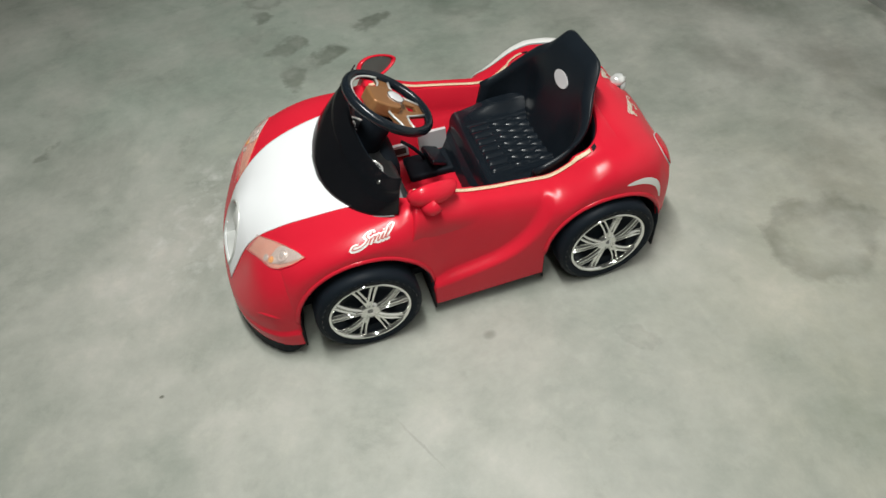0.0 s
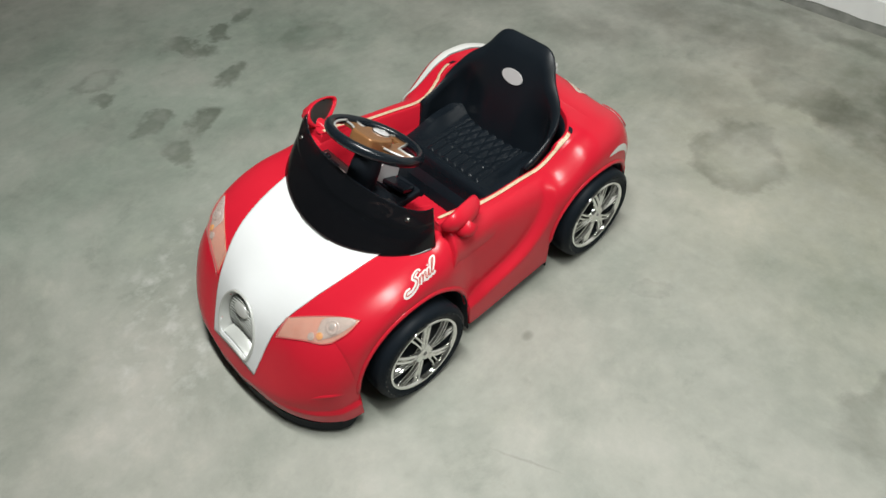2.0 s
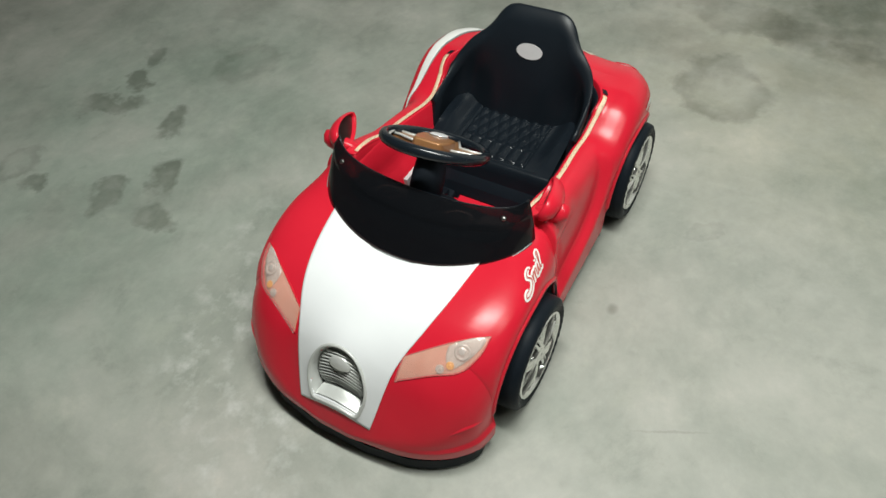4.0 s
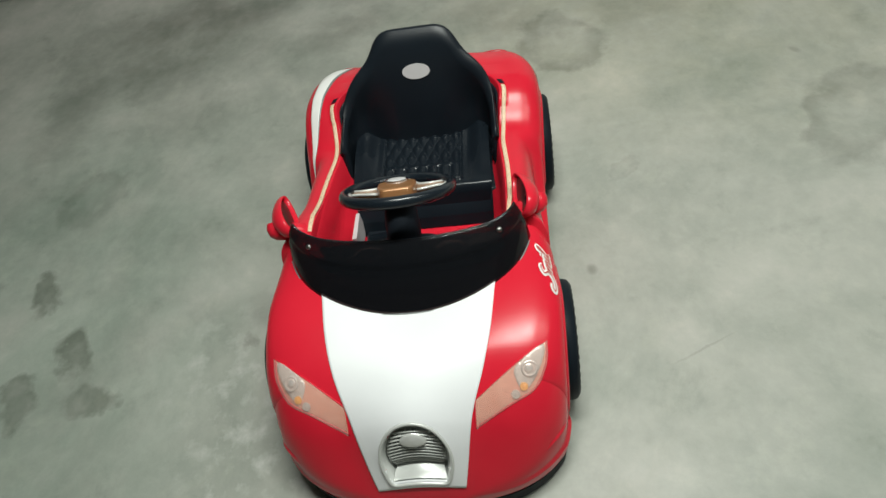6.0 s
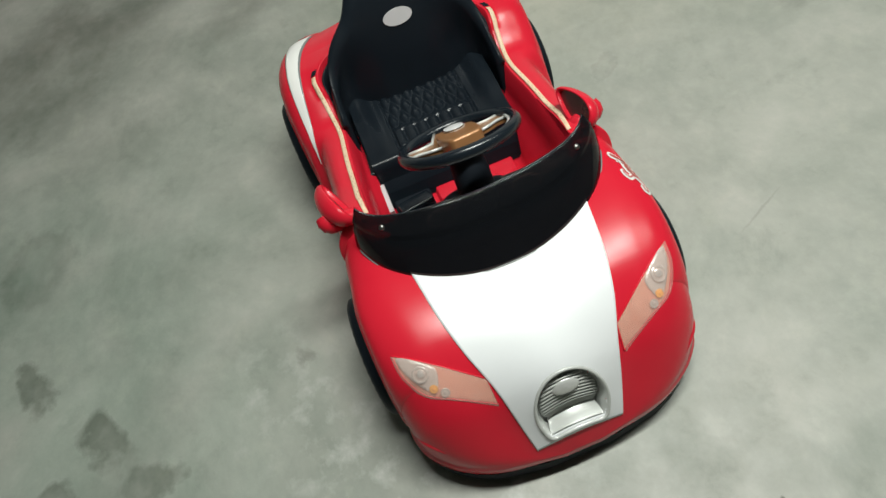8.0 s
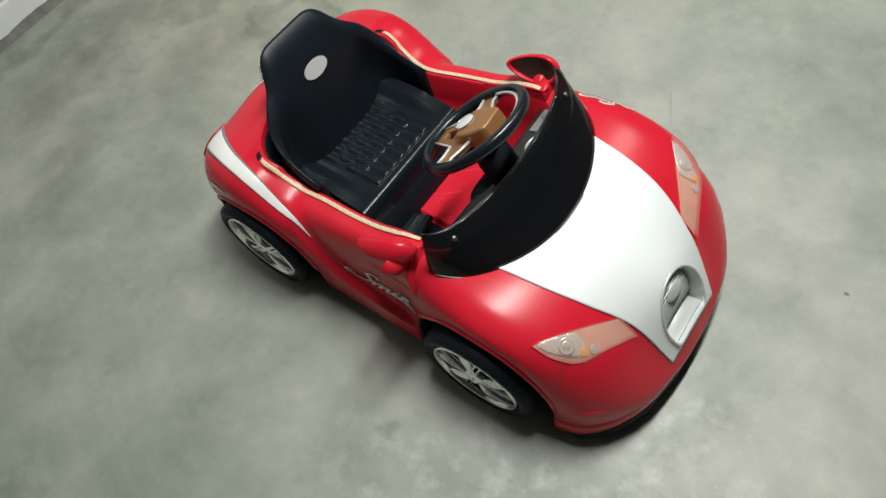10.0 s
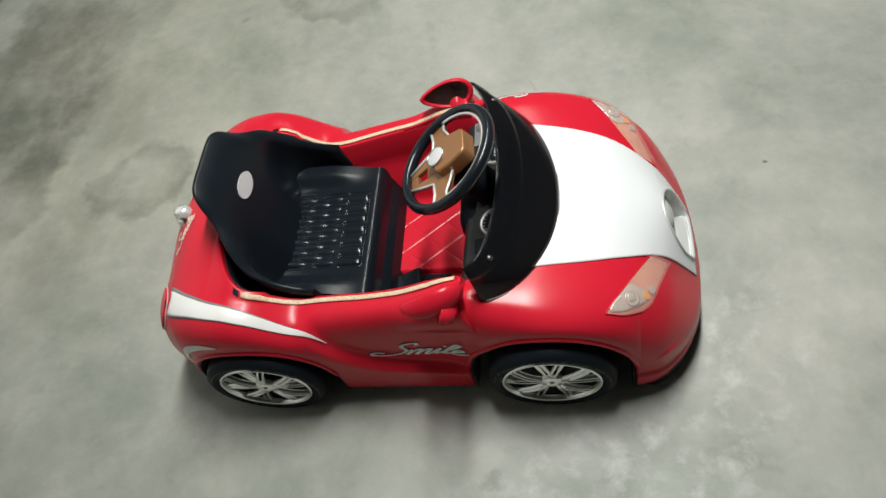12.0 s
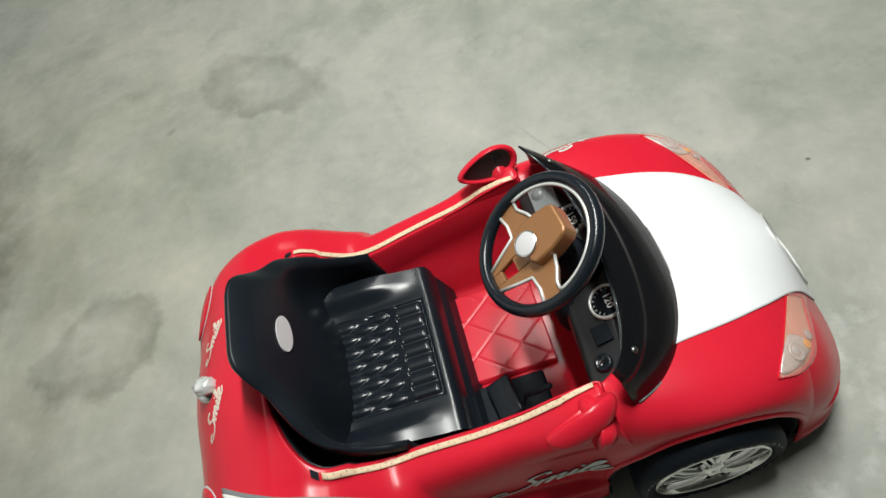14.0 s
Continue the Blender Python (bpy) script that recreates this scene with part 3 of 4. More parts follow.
        rows.append([(x, side * r, top), (x, side * (r - 0.003), top - 0.004), (x, side * (pr - 0.006), top - 0.05), (x, side * max(0.01, pr - 0.012), 0.205),
                     (x, side * max(0.01, pr - 0.024), 0.198), (x, side * max(0.01, pr - 0.030), FLOOR_Z + 0.01), (x, side * max(0.01, pr - 0.038), FLOOR_Z), (x, 0, FLOOR_Z)])
    grid(bm, rows)
bmesh.ops.remove_doubles(bm, verts=bm.verts, dist=1e-5)
bmesh.ops.recalc_face_normals(bm, faces=bm.faces)
part("cockpit_tub", bm, RED, car, "red inner walls and floor pan")

# black seat shell lining the rear of the cockpit
bm = bmesh.new()
for side in (1, -1):
    rows = []
    for x in [x for x in tx if x <= -0.118]:
        r = max(0.012, rim_y(x))
        top = shell_point(x, 1.0)[1] - 0.012
        rows.append([(x, side * (r - 0.006), top), (x, side * (r - 0.010), 0.5 * top + 0.103), (x, side * max(0.0, r - 0.018), 0.206)])
    grid(bm, rows)
bmesh.ops.recalc_face_normals(bm, faces=bm.faces)
liner = thicken(part("seat_shell", bm, SHELL, car, "black moulded seat shell"), 0.003, 0)
bm = bmesh.new()
rows = []
for x in [x for x in tx if x <= -0.036]:
    r = max(0.012, rim_y(x) - 0.020)
    rows.append([(x, y, 0.204) for y in np.linspace(-r, r, 9)])
rows.append([(p[0] + 0.034, p[1], 0.118) for p in rows[-1]])
grid(bm, rows)
part("shell_floor", bm, SEATING, liner)

# ---- windscreen
def screen_point(s, t):
    """s across from -1 to 1, t from the lower edge to the upper one."""
    a = abs(s)
    low = Vector((0.317 - 0.130 * a ** 2.3, 0.222 * math.sin(s * 1.25) / math.sin(1.25), 0.288 + 0.023 * a * a))
    top = Vector((0.216 - 0.048 * a ** 2.0, 0.198 * math.sin(s * 1.25) / math.sin(1.25), 0.367 - 0.003 * a * a))
    p = low.lerp(top, t)
    p.z += 0.018 * t * a ** 6
    k = min(1.0, max(0.0, (t - 0.60) / 0.07))
    bulge = 0.007 * math.sin(math.pi * t) + 0.003 * k * k * (3 - 2 * k)
    return p + Vector((0.7 * bulge * (1 - 0.5 * a), 0.5 * bulge * s, 0.7 * bulge))


bm = bmesh.new()
grid(bm, [[screen_point(s, t) for t in np.linspace(0, 1, 32)] for s in np.linspace(-1, 1, 49)])
bmesh.ops.recalc_face_normals(bm, faces=bm.faces)
screen = thicken(part("windscreen", bm, SMOKE, car, "smoked dark plastic windscreen"), 0.003)

# ---- dashboard
def dash_z(x, y):
    """Height of the dashboard's sloping top."""
    return 0.300 + 0.40 * (x - 0.16) - 0.010 * (abs(y) / 0.19) ** 2


bm = bmesh.new()
rows = []
for y in np.linspace(-0.196, 0.196, 41):
    a = abs(y) / 0.196
    back = 0.158 - 0.006 * a
    end = 0.218 - 0.030 * a ** 3
    row = [(back + 0.02, y, 0.13), (back + 0.008, y, 0.20), (back - 0.004, y, 0.276), (back - 0.003, y, 0.288)]
    row += [(x, y, dash_z(x, y)) for x in np.linspace(back + 0.003, end, 6)]
    row += [(end + 0.03 * (1 - 0.7 * a * a), y, dash_z(end, y) - 0.012)]
    rows.append(row)
grid(bm, rows)
bmesh.ops.recalc_face_normals(bm, faces=bm.faces)
dash = thicken(part("dashboard", bm, FASCIA, car, "black plastic dashboard"), 0.004)

# ---- steering wheel
SW = pose(0.138, -0.001, 0.409, 0, -34, 0) @ pose(0, 0, 0, 0, 0, 7)
sw = new("steering_wheel")
sw.parent = car
bm = bmesh.new()
R, r = 0.0950, 0.0092
ring = []
for i in range(64):
    a = 2 * math.pi * i / 64
    ring.append([SW @ Vector(((R + r * math.cos(t)) * math.cos(a), (R + r * math.cos(t)) * math.sin(a), r * 1.15 * math.sin(t))) for t in [2 * math.pi * k / 14 for k in range(14)]])
grid(bm, ring, close_u=True, close_v=True)
bmesh.ops.recalc_face_normals(bm, faces=bm.faces)
part("rim", bm, BLACK, sw, "glossy black steering wheel rim")
bm = bmesh.new()
lathe(bm, [(0.0, -0.135), (0.031, -0.135), (0.031, -0.060), (0.028, -0.030), (0.020, -0.014), (0, -0.012)], 28, "z")
bmesh.ops.transform(bm, matrix=SW, verts=bm.verts)
part("column", bm, MATT, sw)

# cowl under the wheel
bm = bmesh.new()
rows = []
for x, half, top, low in ((0.178, 0.070, 0.306, 0.20), (0.166, 0.068, 0.306, 0.21), (0.152, 0.060, 0.302, 0.22), (0.143, 0.050, 0.292, 0.235), (0.139, 0.036, 0.276, 0.25)):
    mid, tall = (top + low) / 2, (top - low) / 2
    rows.append([(x, half * math.copysign(abs(math.cos(a)) ** 0.5, math.cos(a)), mid + tall * math.copysign(abs(math.sin(a)) ** 0.5, math.sin(a))) for a in [2 * math.pi * (k + 0.5) / 28 for k in range(28)]])
vs = grid(bm, rows, close_v=True)
bm.faces.new(vs[-1])
bmesh.ops.recalc_face_normals(bm, faces=bm.faces)
part("steering_cowl", bm, MATT, car, "black cowl round the steering column")

# ---- seat
def quilt(x, y):
    """Padding height: leaf-shaped cells in seven staggered rows, long bars along the front."""
    u, v = (x + 0.102) / 0.031, y / 0.0126
    a, c = abs(math.sin(math.pi * (u + v) / 2)), abs(math.sin(math.pi * (u - v) / 2))
    cells = 1 - (1 - a * c) ** 1.6
    across = abs(math.sin(math.pi * v / 2))
    ends = min(1.0, max(0.0, (-0.058 - x) / 0.010), max(0.0, (x + 0.118) / 0.014))
    bars = max(0.0, 1 - (2 / math.pi * math.asin(across)) ** 2.0) * math.sqrt(ends)
    return max(bars, cells if x < -0.104 else 0.0)


bm = bmesh.new()
rows = []
for x in np.linspace(-0.225, -0.038, 110):
    row = []
    for y in np.linspace(-0.150, 0.150, 150):
        z = 0.222
        ex = max(0.0, (x + 0.056) / 0.018)
        z -= 0.007 * ex ** 3.5
        inside = min((0.0885 - abs(y)) / 0.006, (-0.056 - x) / 0.006, 1.0)
        if inside > 0:
            z += -0.003 * (1 - inside) * inside * 4 + inside * (0.0046 * quilt(x, y) - 0.0022)
        e = min(1.0, max(0.0, (abs(y) - 0.098) / 0.034))
        z += 0.017 * step(e) * step((-0.045 - x) / 0.11)
        row.append((x, y, z))
    rows.append(row)
rows.append([(p[0] + 0.006, p[1] * 0.985, p[2] - 0.012) for p in rows[-1]])
rows.append([(p[0] + 0.004, p[1] * 0.97, p[2] - 0.03) for p in rows[-1]])
rows.append([(p[0] + 0.020, p[1], 0.13) for p in rows[-1]])
grid(bm, rows)
bmesh.ops.recalc_face_normals(bm, faces=bm.faces)
seat = part("seat", bm, SEATING, car, "black quilted moulded seat")

# ---- backrest
back_x = keyed([(0.19, -0.195), (0.25, -0.212), (0.33, -0.236), (0.40, -0.262), (0.446, -0.285)])
back_top = keyed([(0.0, 0.446), (0.045, 0.446), (0.062, 0.443), (0.074, 0.434), (0.088, 0.412), (0.100, 0.398), (0.132, 0.375), (0.155, 0.350), (0.170, 0.336)])
BUCKET = 0.170


def back_point(th, t):
    """th: round the bucket, from the middle (0) to the wings' front ends (a quarter turn each way); t from its foot to its upper edge."""
    a = abs(th)
    out = math.sin(a) ** 0.55 if a else 0.0
    fwd = 1 - math.cos(a) ** 0.55 if a < math.pi / 2 - 1e-6 else 1.0
    top = back_top(BUCKET * out) - 0.062 * fwd
    z = 0.19 + (top - 0.19) * t
    roll = 0.012 * max(0.0, (t - 0.90) / 0.10) ** 2.2
    y = math.copysign(BUCKET * out + roll * 0.4 * fwd, th) + 0.010 * step((z - 0.26) / 0.15)
    corner = 0.030 * step((out - 0.25) / 0.60) * math.sqrt(1 - fwd) * step((0.40 - z) / 0.14)
    x = back_x(z) + 0.105 * fwd - roll * (1 - fwd) - 0.008 - corner
    return Vector((x, y, 0.19 + (z - 0.19) * 0.96))


ths = [math.asin((y / BUCKET) ** (1 / 0.55)) for y in np.linspace(0, 0.166, 26)]
ths += list(np.linspace(ths[-1], math.pi / 2, 14)[1:])
ths = [-a for a in ths[:0:-1]] + ths
bm = bmesh.new()
grid(bm, [[back_point(a, t) for t in list(np.linspace(0, 0.9, 20)) + list(np.linspace(0.91, 1, 9))] for a in ths])
bmesh.ops.recalc_face_normals(bm, faces=bm.faces)
if sum(f.normal.x for f in bm.faces) < 0:
    bmesh.ops.reverse_faces(bm, faces=bm.faces)
backrest = thicken(part("backrest", bm, SHELL, car, "black moulded bucket backrest"), 0.012, 1.0)
bm = bmesh.new()
bm_pts = [(0.030 * math.cos(a), 0.0165 * math.sin(a)) for a in [2 * math.pi * k / 40 for k in range(40)]]
plate(bm, bm_pts, 0.0022, Matrix.Translation((back_x(0.377) + 0.0050, 0.0095, 0.3695)) @ Matrix(((0, -0.35, 0.937, 0), (1, 0, 0, 0), (0, 0.937, 0.35, 0), (0, 0, 0, 1))))
part("oval_badge", bm, PALE, backrest, "pale oval badge", False)

# ---- wheels
def wheel():
    w = new("wheel")
    w.parent = car
    bm = bmesh.new()
    prof = [(0.060, -0.058), (0.092, -0.060), (0.109, -0.056), (0.114, -0.046), (0.1145, -0.012), (0.112, -0.002), (0.104, 0.0035), (0.093, 0.002), (0.0895, -0.001), (0.0875, -0.010), (0.060, -0.012)]
    lathe(bm, prof, 72)
    part("tyre", bm, TYRE, w, "black moulded plastic tyre")
    bm = bmesh.new()
    lathe(bm, [(0.0885, -0.008), (0.0885, 0.0015), (0.086, 0.003), (0.0825, 0.0015), (0.0815, -0.008)], 72)
    rim = part("rim", bm, RIM, w, "bright plated rim")
    return w, rim


def spoke(bm, a, fork, r0=0.014, r1=0.084):
    """One arm of a forked pair: two bright rails with a slot between them, its outer end swung by fork."""
    rows = []
    for k in range(11):
        t = k / 10
        rad = r0 + (r1 - r0) * t
        ang = a + fork * (0.18 + 0.82 * t ** 0.8)
        c, s = math.cos(ang), math.sin(ang)
        h = 0.0005 + 0.003 * math.sin(t * math.pi) - 0.0035 * t
        wd = 0.0058 + 0.0026 * t
        n = Vector((-s, 0, c))
        p = Vector((rad * c, h, rad * s))
        rows.append((p, n * wd))
    for sgn in (1, -1):
        grid(bm, [[p + w * (sgn * q) + Vector((0, d, 0)) for q, d in ((0.34, -0.009), (0.44, -0.0006), (0.62, 0.0), (0.88, -0.0004), (1.0, -0.009))] for p, w in rows])
    # the two rails run together near the hub and at the rim
    for part_rows in (rows[:4], rows[-2:]):
        grid(bm, [[p + w * q + Vector((0, d, 0)) for q, d in ((-0.5, -0.002), (0.0, -0.0028), (0.5, -0.002))] for p, w in part_rows])


wheels = []
for sx in (FRONT_AXLE, REAR_AXLE):
    for side in (1, -1):
        w, rim = wheel()
        for k in range(10):
            bm = bmesh.new()
            spoke(bm, 2 * math.pi * (k // 2) / 5 + 0.3, (-0.285, 0.285)[k % 2])
            bmesh.ops.recalc_face_normals(bm, faces=bm.faces)
            part("spoke", bm, RIM, rim)
        bm = bmesh.new()
        lathe(bm, [(0.0, 0.006), (0.008, 0.006), (0.0095, 0.003), (0.015, 0.0015), (0.022, -0.0005), (0.024, -0.008)], 32)
        part("hub_cap", bm, RIM, rim)
        bm = bmesh.new()
        lathe(bm, [(0.0, -0.02), (0.0865, -0.02)], 40)
        part("rim_backing", bm, TYRE, rim)
        w.location = (sx, side * FACE_Y, HUB_Z)
        if side < 0:
            w.rotation_euler = (0, 0, math.pi)
        wheels.append(w)

# ---- steering wheel spokes, hub and badge
def on_wheel(bm):
    bmesh.ops.transform(bm, matrix=SW, verts=bm.verts)
    bmesh.ops.recalc_face_normals(bm, faces=bm.faces)
    return bm


def slab_poly(outline, low, high):
    bm = bmesh.new()
    plate(bm, outline, high - low, Matrix.Translation((0, 0, low)))
    return bm


def mirrored(outline):
    return [(u, -v) for u, v in outline[::-1]]


SIDE_SPOKE = [(-0.034, 0.0885), (-0.029, 0.060), (-0.030, 0.034), (0.012, 0.030), (0.006, 0.052), (-0.004, 0.070), (-0.003, 0.0885)]
for outline in (SIDE_SPOKE, mirrored(SIDE_SPOKE)):
    rounded(part("spoke", on_wheel(slab_poly(outline, -0.010, -0.001)), GOLD, sw, "bronze painted spoke", False), 0.002)
BAR = [(-0.010, 0.037), (-0.030, 0.037), (-0.088, 0.0165), (-0.088, 0.0085), (-0.072, 0.0095), (-0.046, 0.0125), (-0.010, 0.0125)]
for outline in (BAR, mirrored(BAR)):
    rounded(part("spoke", on_wheel(slab_poly(outline, -0.010, -0.001)), GOLD, sw, "bronze painted spoke", False), 0.002)
for u0, u1, half in ((-0.088, -0.071, 0.0093), (-0.047, -0.006, 0.0122)):
    rounded(part("spoke_web", on_wheel(slab_poly([(u1, half), (u0, half), (u0, -half), (u1, -half)], -0.010, -0.0015)), GOLD, sw, "", False), 0.0015)
HUB = [(0.052, 0.020), (0.047, 0.028), (0.020, 0.034), (-0.010, 0.034), (-0.017, 0.026), (-0.017, -0.026), (-0.010, -0.034), (0.020, -0.034), (0.047, -0.028), (0.052, -0.020)]
hub = part("hub", on_wheel(slab_poly(HUB, -0.016, 0.015)), GOLD, sw, "bronze painted hub", False)
rounded(hub, 0.006, 3)
bm = bmesh.new()
lathe(bm, [(0.0, 0.0185), (0.0145, 0.0185), (0.0175, 0.0172), (0.0185, 0.0150), (0.0185, -0.004)], 40, "z", (-0.009, 0.0, 0))
hub_badge = part("hub_badge", on_wheel(bm), PALE, hub, "round off-white badge with a silver ring")
bm = bmesh.new()
tube(bm, [SW @ Vector((-0.009 + 0.0180 * math.cos(a), 0.0180 * math.sin(a), 0.0172)) for a in [2 * math.pi * k / 40 for k in range(40)]], 0.0013, 6, closed=True)
part("badge_ring", bm, CHROME, hub_badge)
# silver edging of the spokes and the inner ring
def edging(points):
    bm = bmesh.new()
    tube(bm, [SW @ Vector((u, v, h)) for u, v, h in points], 0.0025, 8)
    part("edging", bm, SILVER, sw, "silver edging")


edging([(0.0845 * math.cos(a), 0.0845 * math.sin(a), 0.003) for a in np.linspace(-1.60, 1.60, 40)])
for sgn in (1, -1):
    edging([(-0.034, sgn * 0.086, 0.0), (-0.029, sgn * 0.060, 0.0), (-0.031, sgn * 0.038, 0.0), (-0.056, sgn * 0.029, 0.0), (-0.087, sgn * 0.017, 0.0)])
    edging([(-0.003, sgn * 0.084, 0.0), (-0.003, sgn * 0.070, 0.0), (0.007, sgn * 0.052, 0.0), (0.013, sgn * 0.034, 0.0)])
edging([(-0.087, 0.017, 0.0), (-0.089, 0.0, 0.0), (-0.087, -0.017, 0.0)])

# ---- dashboard fittings
DASH_TILT = Matrix.Rotation(-math.atan(0.40), 4, "Y")


def on_dash(x, y, lift=0.0):
    return Matrix.Translation((x, y, dash_z(x, y) + lift)) @ DASH_TILT


def text_mesh(body_text, size, shear=0.0, weight=0.0):
    """The built-in font's letters as a flat mesh, centred."""
    cu = bpy.data.curves.new("letters", "FONT")
    cu.body, cu.size, cu.shear, cu.offset = body_text, size, shear, weight
    cu.align_x, cu.align_y, cu.resolution_u = "CENTER", "CENTER", 3
    ob = bpy.data.objects.new("letters", cu)
    scene.collection.objects.link(ob)
    me = ob.to_mesh()
    bm = bmesh.new()
    bm.from_mesh(me)
    ob.to_mesh_clear()
    bpy.data.objects.remove(ob)
    bpy.data.curves.remove(cu)
    return bm


def gauge(x, y, radius, digits):
    m = on_dash(x, y, 0.001)
    bm = bmesh.new()
    lathe(bm, [(0.0, 0.002), (radius * 0.88, 0.002), (radius * 0.88, 0.0)], 36, "z")
    bmesh.ops.transform(bm, matrix=m, verts=bm.verts)
    dial = part("gauge", bm, MATT, dash, "black gauge dial")
    bm = bmesh.new()
    lathe(bm, [(radius * 0.86, 0.001), (radius * 0.88, 0.005), (radius, 0.0045), (radius * 1.04, 0.0)], 36, "z")
    bmesh.ops.transform(bm, matrix=m, verts=bm.verts)
    part("bezel", bm, SILVER, dial, "silver bezel")
    bm = text_mesh(digits, radius * 0.62, weight=0.0002)
    bmesh.ops.transform(bm, matrix=m @ pose(0.003, 0, 0.0026, 0, 0, -90), verts=bm.verts)
    part("digits", bm, DECAL, dial, "white printed digits", False)
    bm = bmesh.new()
    for k in range(15):
        a = radians(-60 + 300 * k / 14)
        q = pose(0, 0, 0, 0, 0, math.degrees(a))
        start = len(bm.verts)
        box(bm, radius * 0.68, radius * 0.80, -0.0005, 0.0005, 0.0022, 0.0027)
        bm.verts.ensure_lookup_table()
        bmesh.ops.transform(bm, matrix=q, verts=bm.verts[start:])
    bmesh.ops.transform(bm, matrix=m, verts=bm.verts)
    part("scale_marks", bm, DECAL, dial, "white scale marks", False)


gauge(0.208, 0.080, 0.026, "159")
gauge(0.208, -0.072, 0.026, "120")
bm = box(bmesh.new(), -0.022, 0.020, -0.027, 0.030, 0.0, 0.004)
bmesh.ops.transform(bm, matrix=on_dash(0.186, 0.140, 0.001), verts=bm.verts)
rounded(part("display", bm, GREY, dash, "grey blank display", False), 0.001)
bm = bmesh.new()
lathe(bm, [(0.0, 0.008), (0.008, 0.008), (0.010, 0.005), (0.014, 0.002), (0.017, 0.0)], 28, "z")
bmesh.ops.transform(bm, matrix=on_dash(0.180, 0.156, 0.004), verts=bm.verts)
part("knob", bm, GREY, dash, "grey round knob")
bm = bmesh.new()
lathe(bm, [(0.0, 0.003), (0.007, 0.003), (0.009, 0.006), (0.012, 0.005), (0.0135, 0.0)], 28, "z")
bmesh.ops.transform(bm, matrix=on_dash(0.174, -0.150, 0.001), verts=bm.verts)
lock = part("key_switch", bm, BLACK, dash, "black key switch")
bm = box(bmesh.new(), -0.0055, 0.0055, -0.0018, 0.0018, 0.003, 0.009)
bmesh.ops.transform(bm, matrix=on_dash(0.174, -0.150, 0.001) @ pose(0, 0, 0, 0, 0, 30), verts=bm.verts)
rounded(part("key", bm, CHROME, lock, "chrome key slot", False), 0.001)
bm = box(bmesh.new(), -0.012, 0.014, -0.014, 0.014, 0.0, 0.003)
bmesh.ops.transform(bm, matrix=on_dash(0.185, -0.112, 0.001), verts=bm.verts)
rounded(part("switch_plate", bm, MATT, dash, "", False), 0.001)
for sgn in (1, -1):
    bm = box(bmesh.new(), 0.148, 0.182, -0.010, 0.010, 0.268, 0.300)
    bmesh.ops.translate(bm, vec=(0, sgn * 0.196, 0), verts=bm.verts)
    rounded(part("screen_bracket", bm, GREY, car, "grey windscreen bracket", False), 0.003)
    bm = bmesh.new()
    lathe(bm, [(0.0, 0.0025), (0.003, 0.0025), (0.0045, 0.001), (0.005, 0.0)], 20, "z")
    p = screen_point(sgn * 0.72, 0.80)
    q = screen_point(sgn * 0.72, 0.88) - p
    r_ = screen_point(sgn * 0.75, 0.80) - p
    nrm = (q.cross(r_) * -sgn).normalized()
    if nrm.z < 0:
        nrm = -nrm
    bmesh.ops.transform(bm, matrix=Matrix.Translation(p + nrm * 0.002) @ nrm.to_track_quat("Z", "Y").to_matrix().to_4x4(), verts=bm.verts)
    part("screw", bm, MIRROR, screen, "small dark screw head")
# seal along the screen's foot, its reflected light painted as grey; dark edge along the top
bm = bmesh.new()
tube(bm, [screen_point(s, 0.0) + Vector((0.0, 0, -0.001)) for s in np.linspace(-0.97, 0.97, 60)], 0.0018, 8)
part("screen_seal", bm, GREY, screen, "black seal, coloured grey for the light it reflects")
bm = bmesh.new()
tube(bm, [screen_point(s, 1.0) + Vector((-0.001, 0, -0.0015)) for s in np.linspace(-1, 1, 60)], 0.0016, 8)
part("screen_edge", bm, BLACK, screen, "dark upper edge")

# ---- pieces laid on the skin
def top_map(x, y, lift):
    a = abs(y)
    z = skin_at(x, a)
    gx = (skin_at(x + 0.002, a) - skin_at(x - 0.002, a)) / 0.004
    gy = (skin_at(x, a + 0.002) - skin_at(x, max(0.0, a - 0.002))) / 0.004
    n = Vector((-gx, -gy * (1 if y >= 0 else -1), 1)).normalized()
    return Vector((x, y, z)) + n * lift


def nose_map(a, y, lift):
    """a: way down the nose from the grille's head."""
    return top_map(nose_x(G0 + a), y, lift)


def side_map(side):
    return lambda x, z, lift: Vector((x, side * (skin_side(x, z) + lift), z))


def cut_fine(bm, step):
    """Cut a flat mesh along a fine square mesh of lines, so that it can be bent."""
    us, vs_ = [v.co.x for v in bm.verts], [v.co.y for v in bm.verts]
    for axis, lo, hi in ((0, min(us), max(us)), (1, min(vs_), max(vs_))):
        for k in range(1, int((hi - lo) / step) + 1):
            co = [0, 0, 0]
            co[axis] = lo + k * step
            no = [0, 0, 0]
            no[axis] = 1
            bmesh.ops.bisect_plane(bm, geom=bm.verts[:] + bm.edges[:] + bm.faces[:], plane_co=co, plane_no=no)
    return bm


def laid(name, outline, mapping, lift, mat, parent, label="", step=0.008, thick=0.0008):
    bm = bmesh.new()
    bm.faces.new([bm.verts.new((u, v, 0)) for u, v in outline])
    cut_fine(bm, step)
    bmesh.ops.triangulate(bm, faces=[f for f in bm.faces if len(f.verts) > 4])
    for v in bm.verts:
        v.co = mapping(v.co.x, v.co.y, lift)
    bmesh.ops.recalc_face_normals(bm, faces=bm.faces)
    ob = part(name, bm, mat, parent, label)
    if sum(f.normal.z + f.normal.y * f.center.y for f in ob.data.polygons) < 0:
        ob.data.flip_normals()
    return thicken(ob, thick)


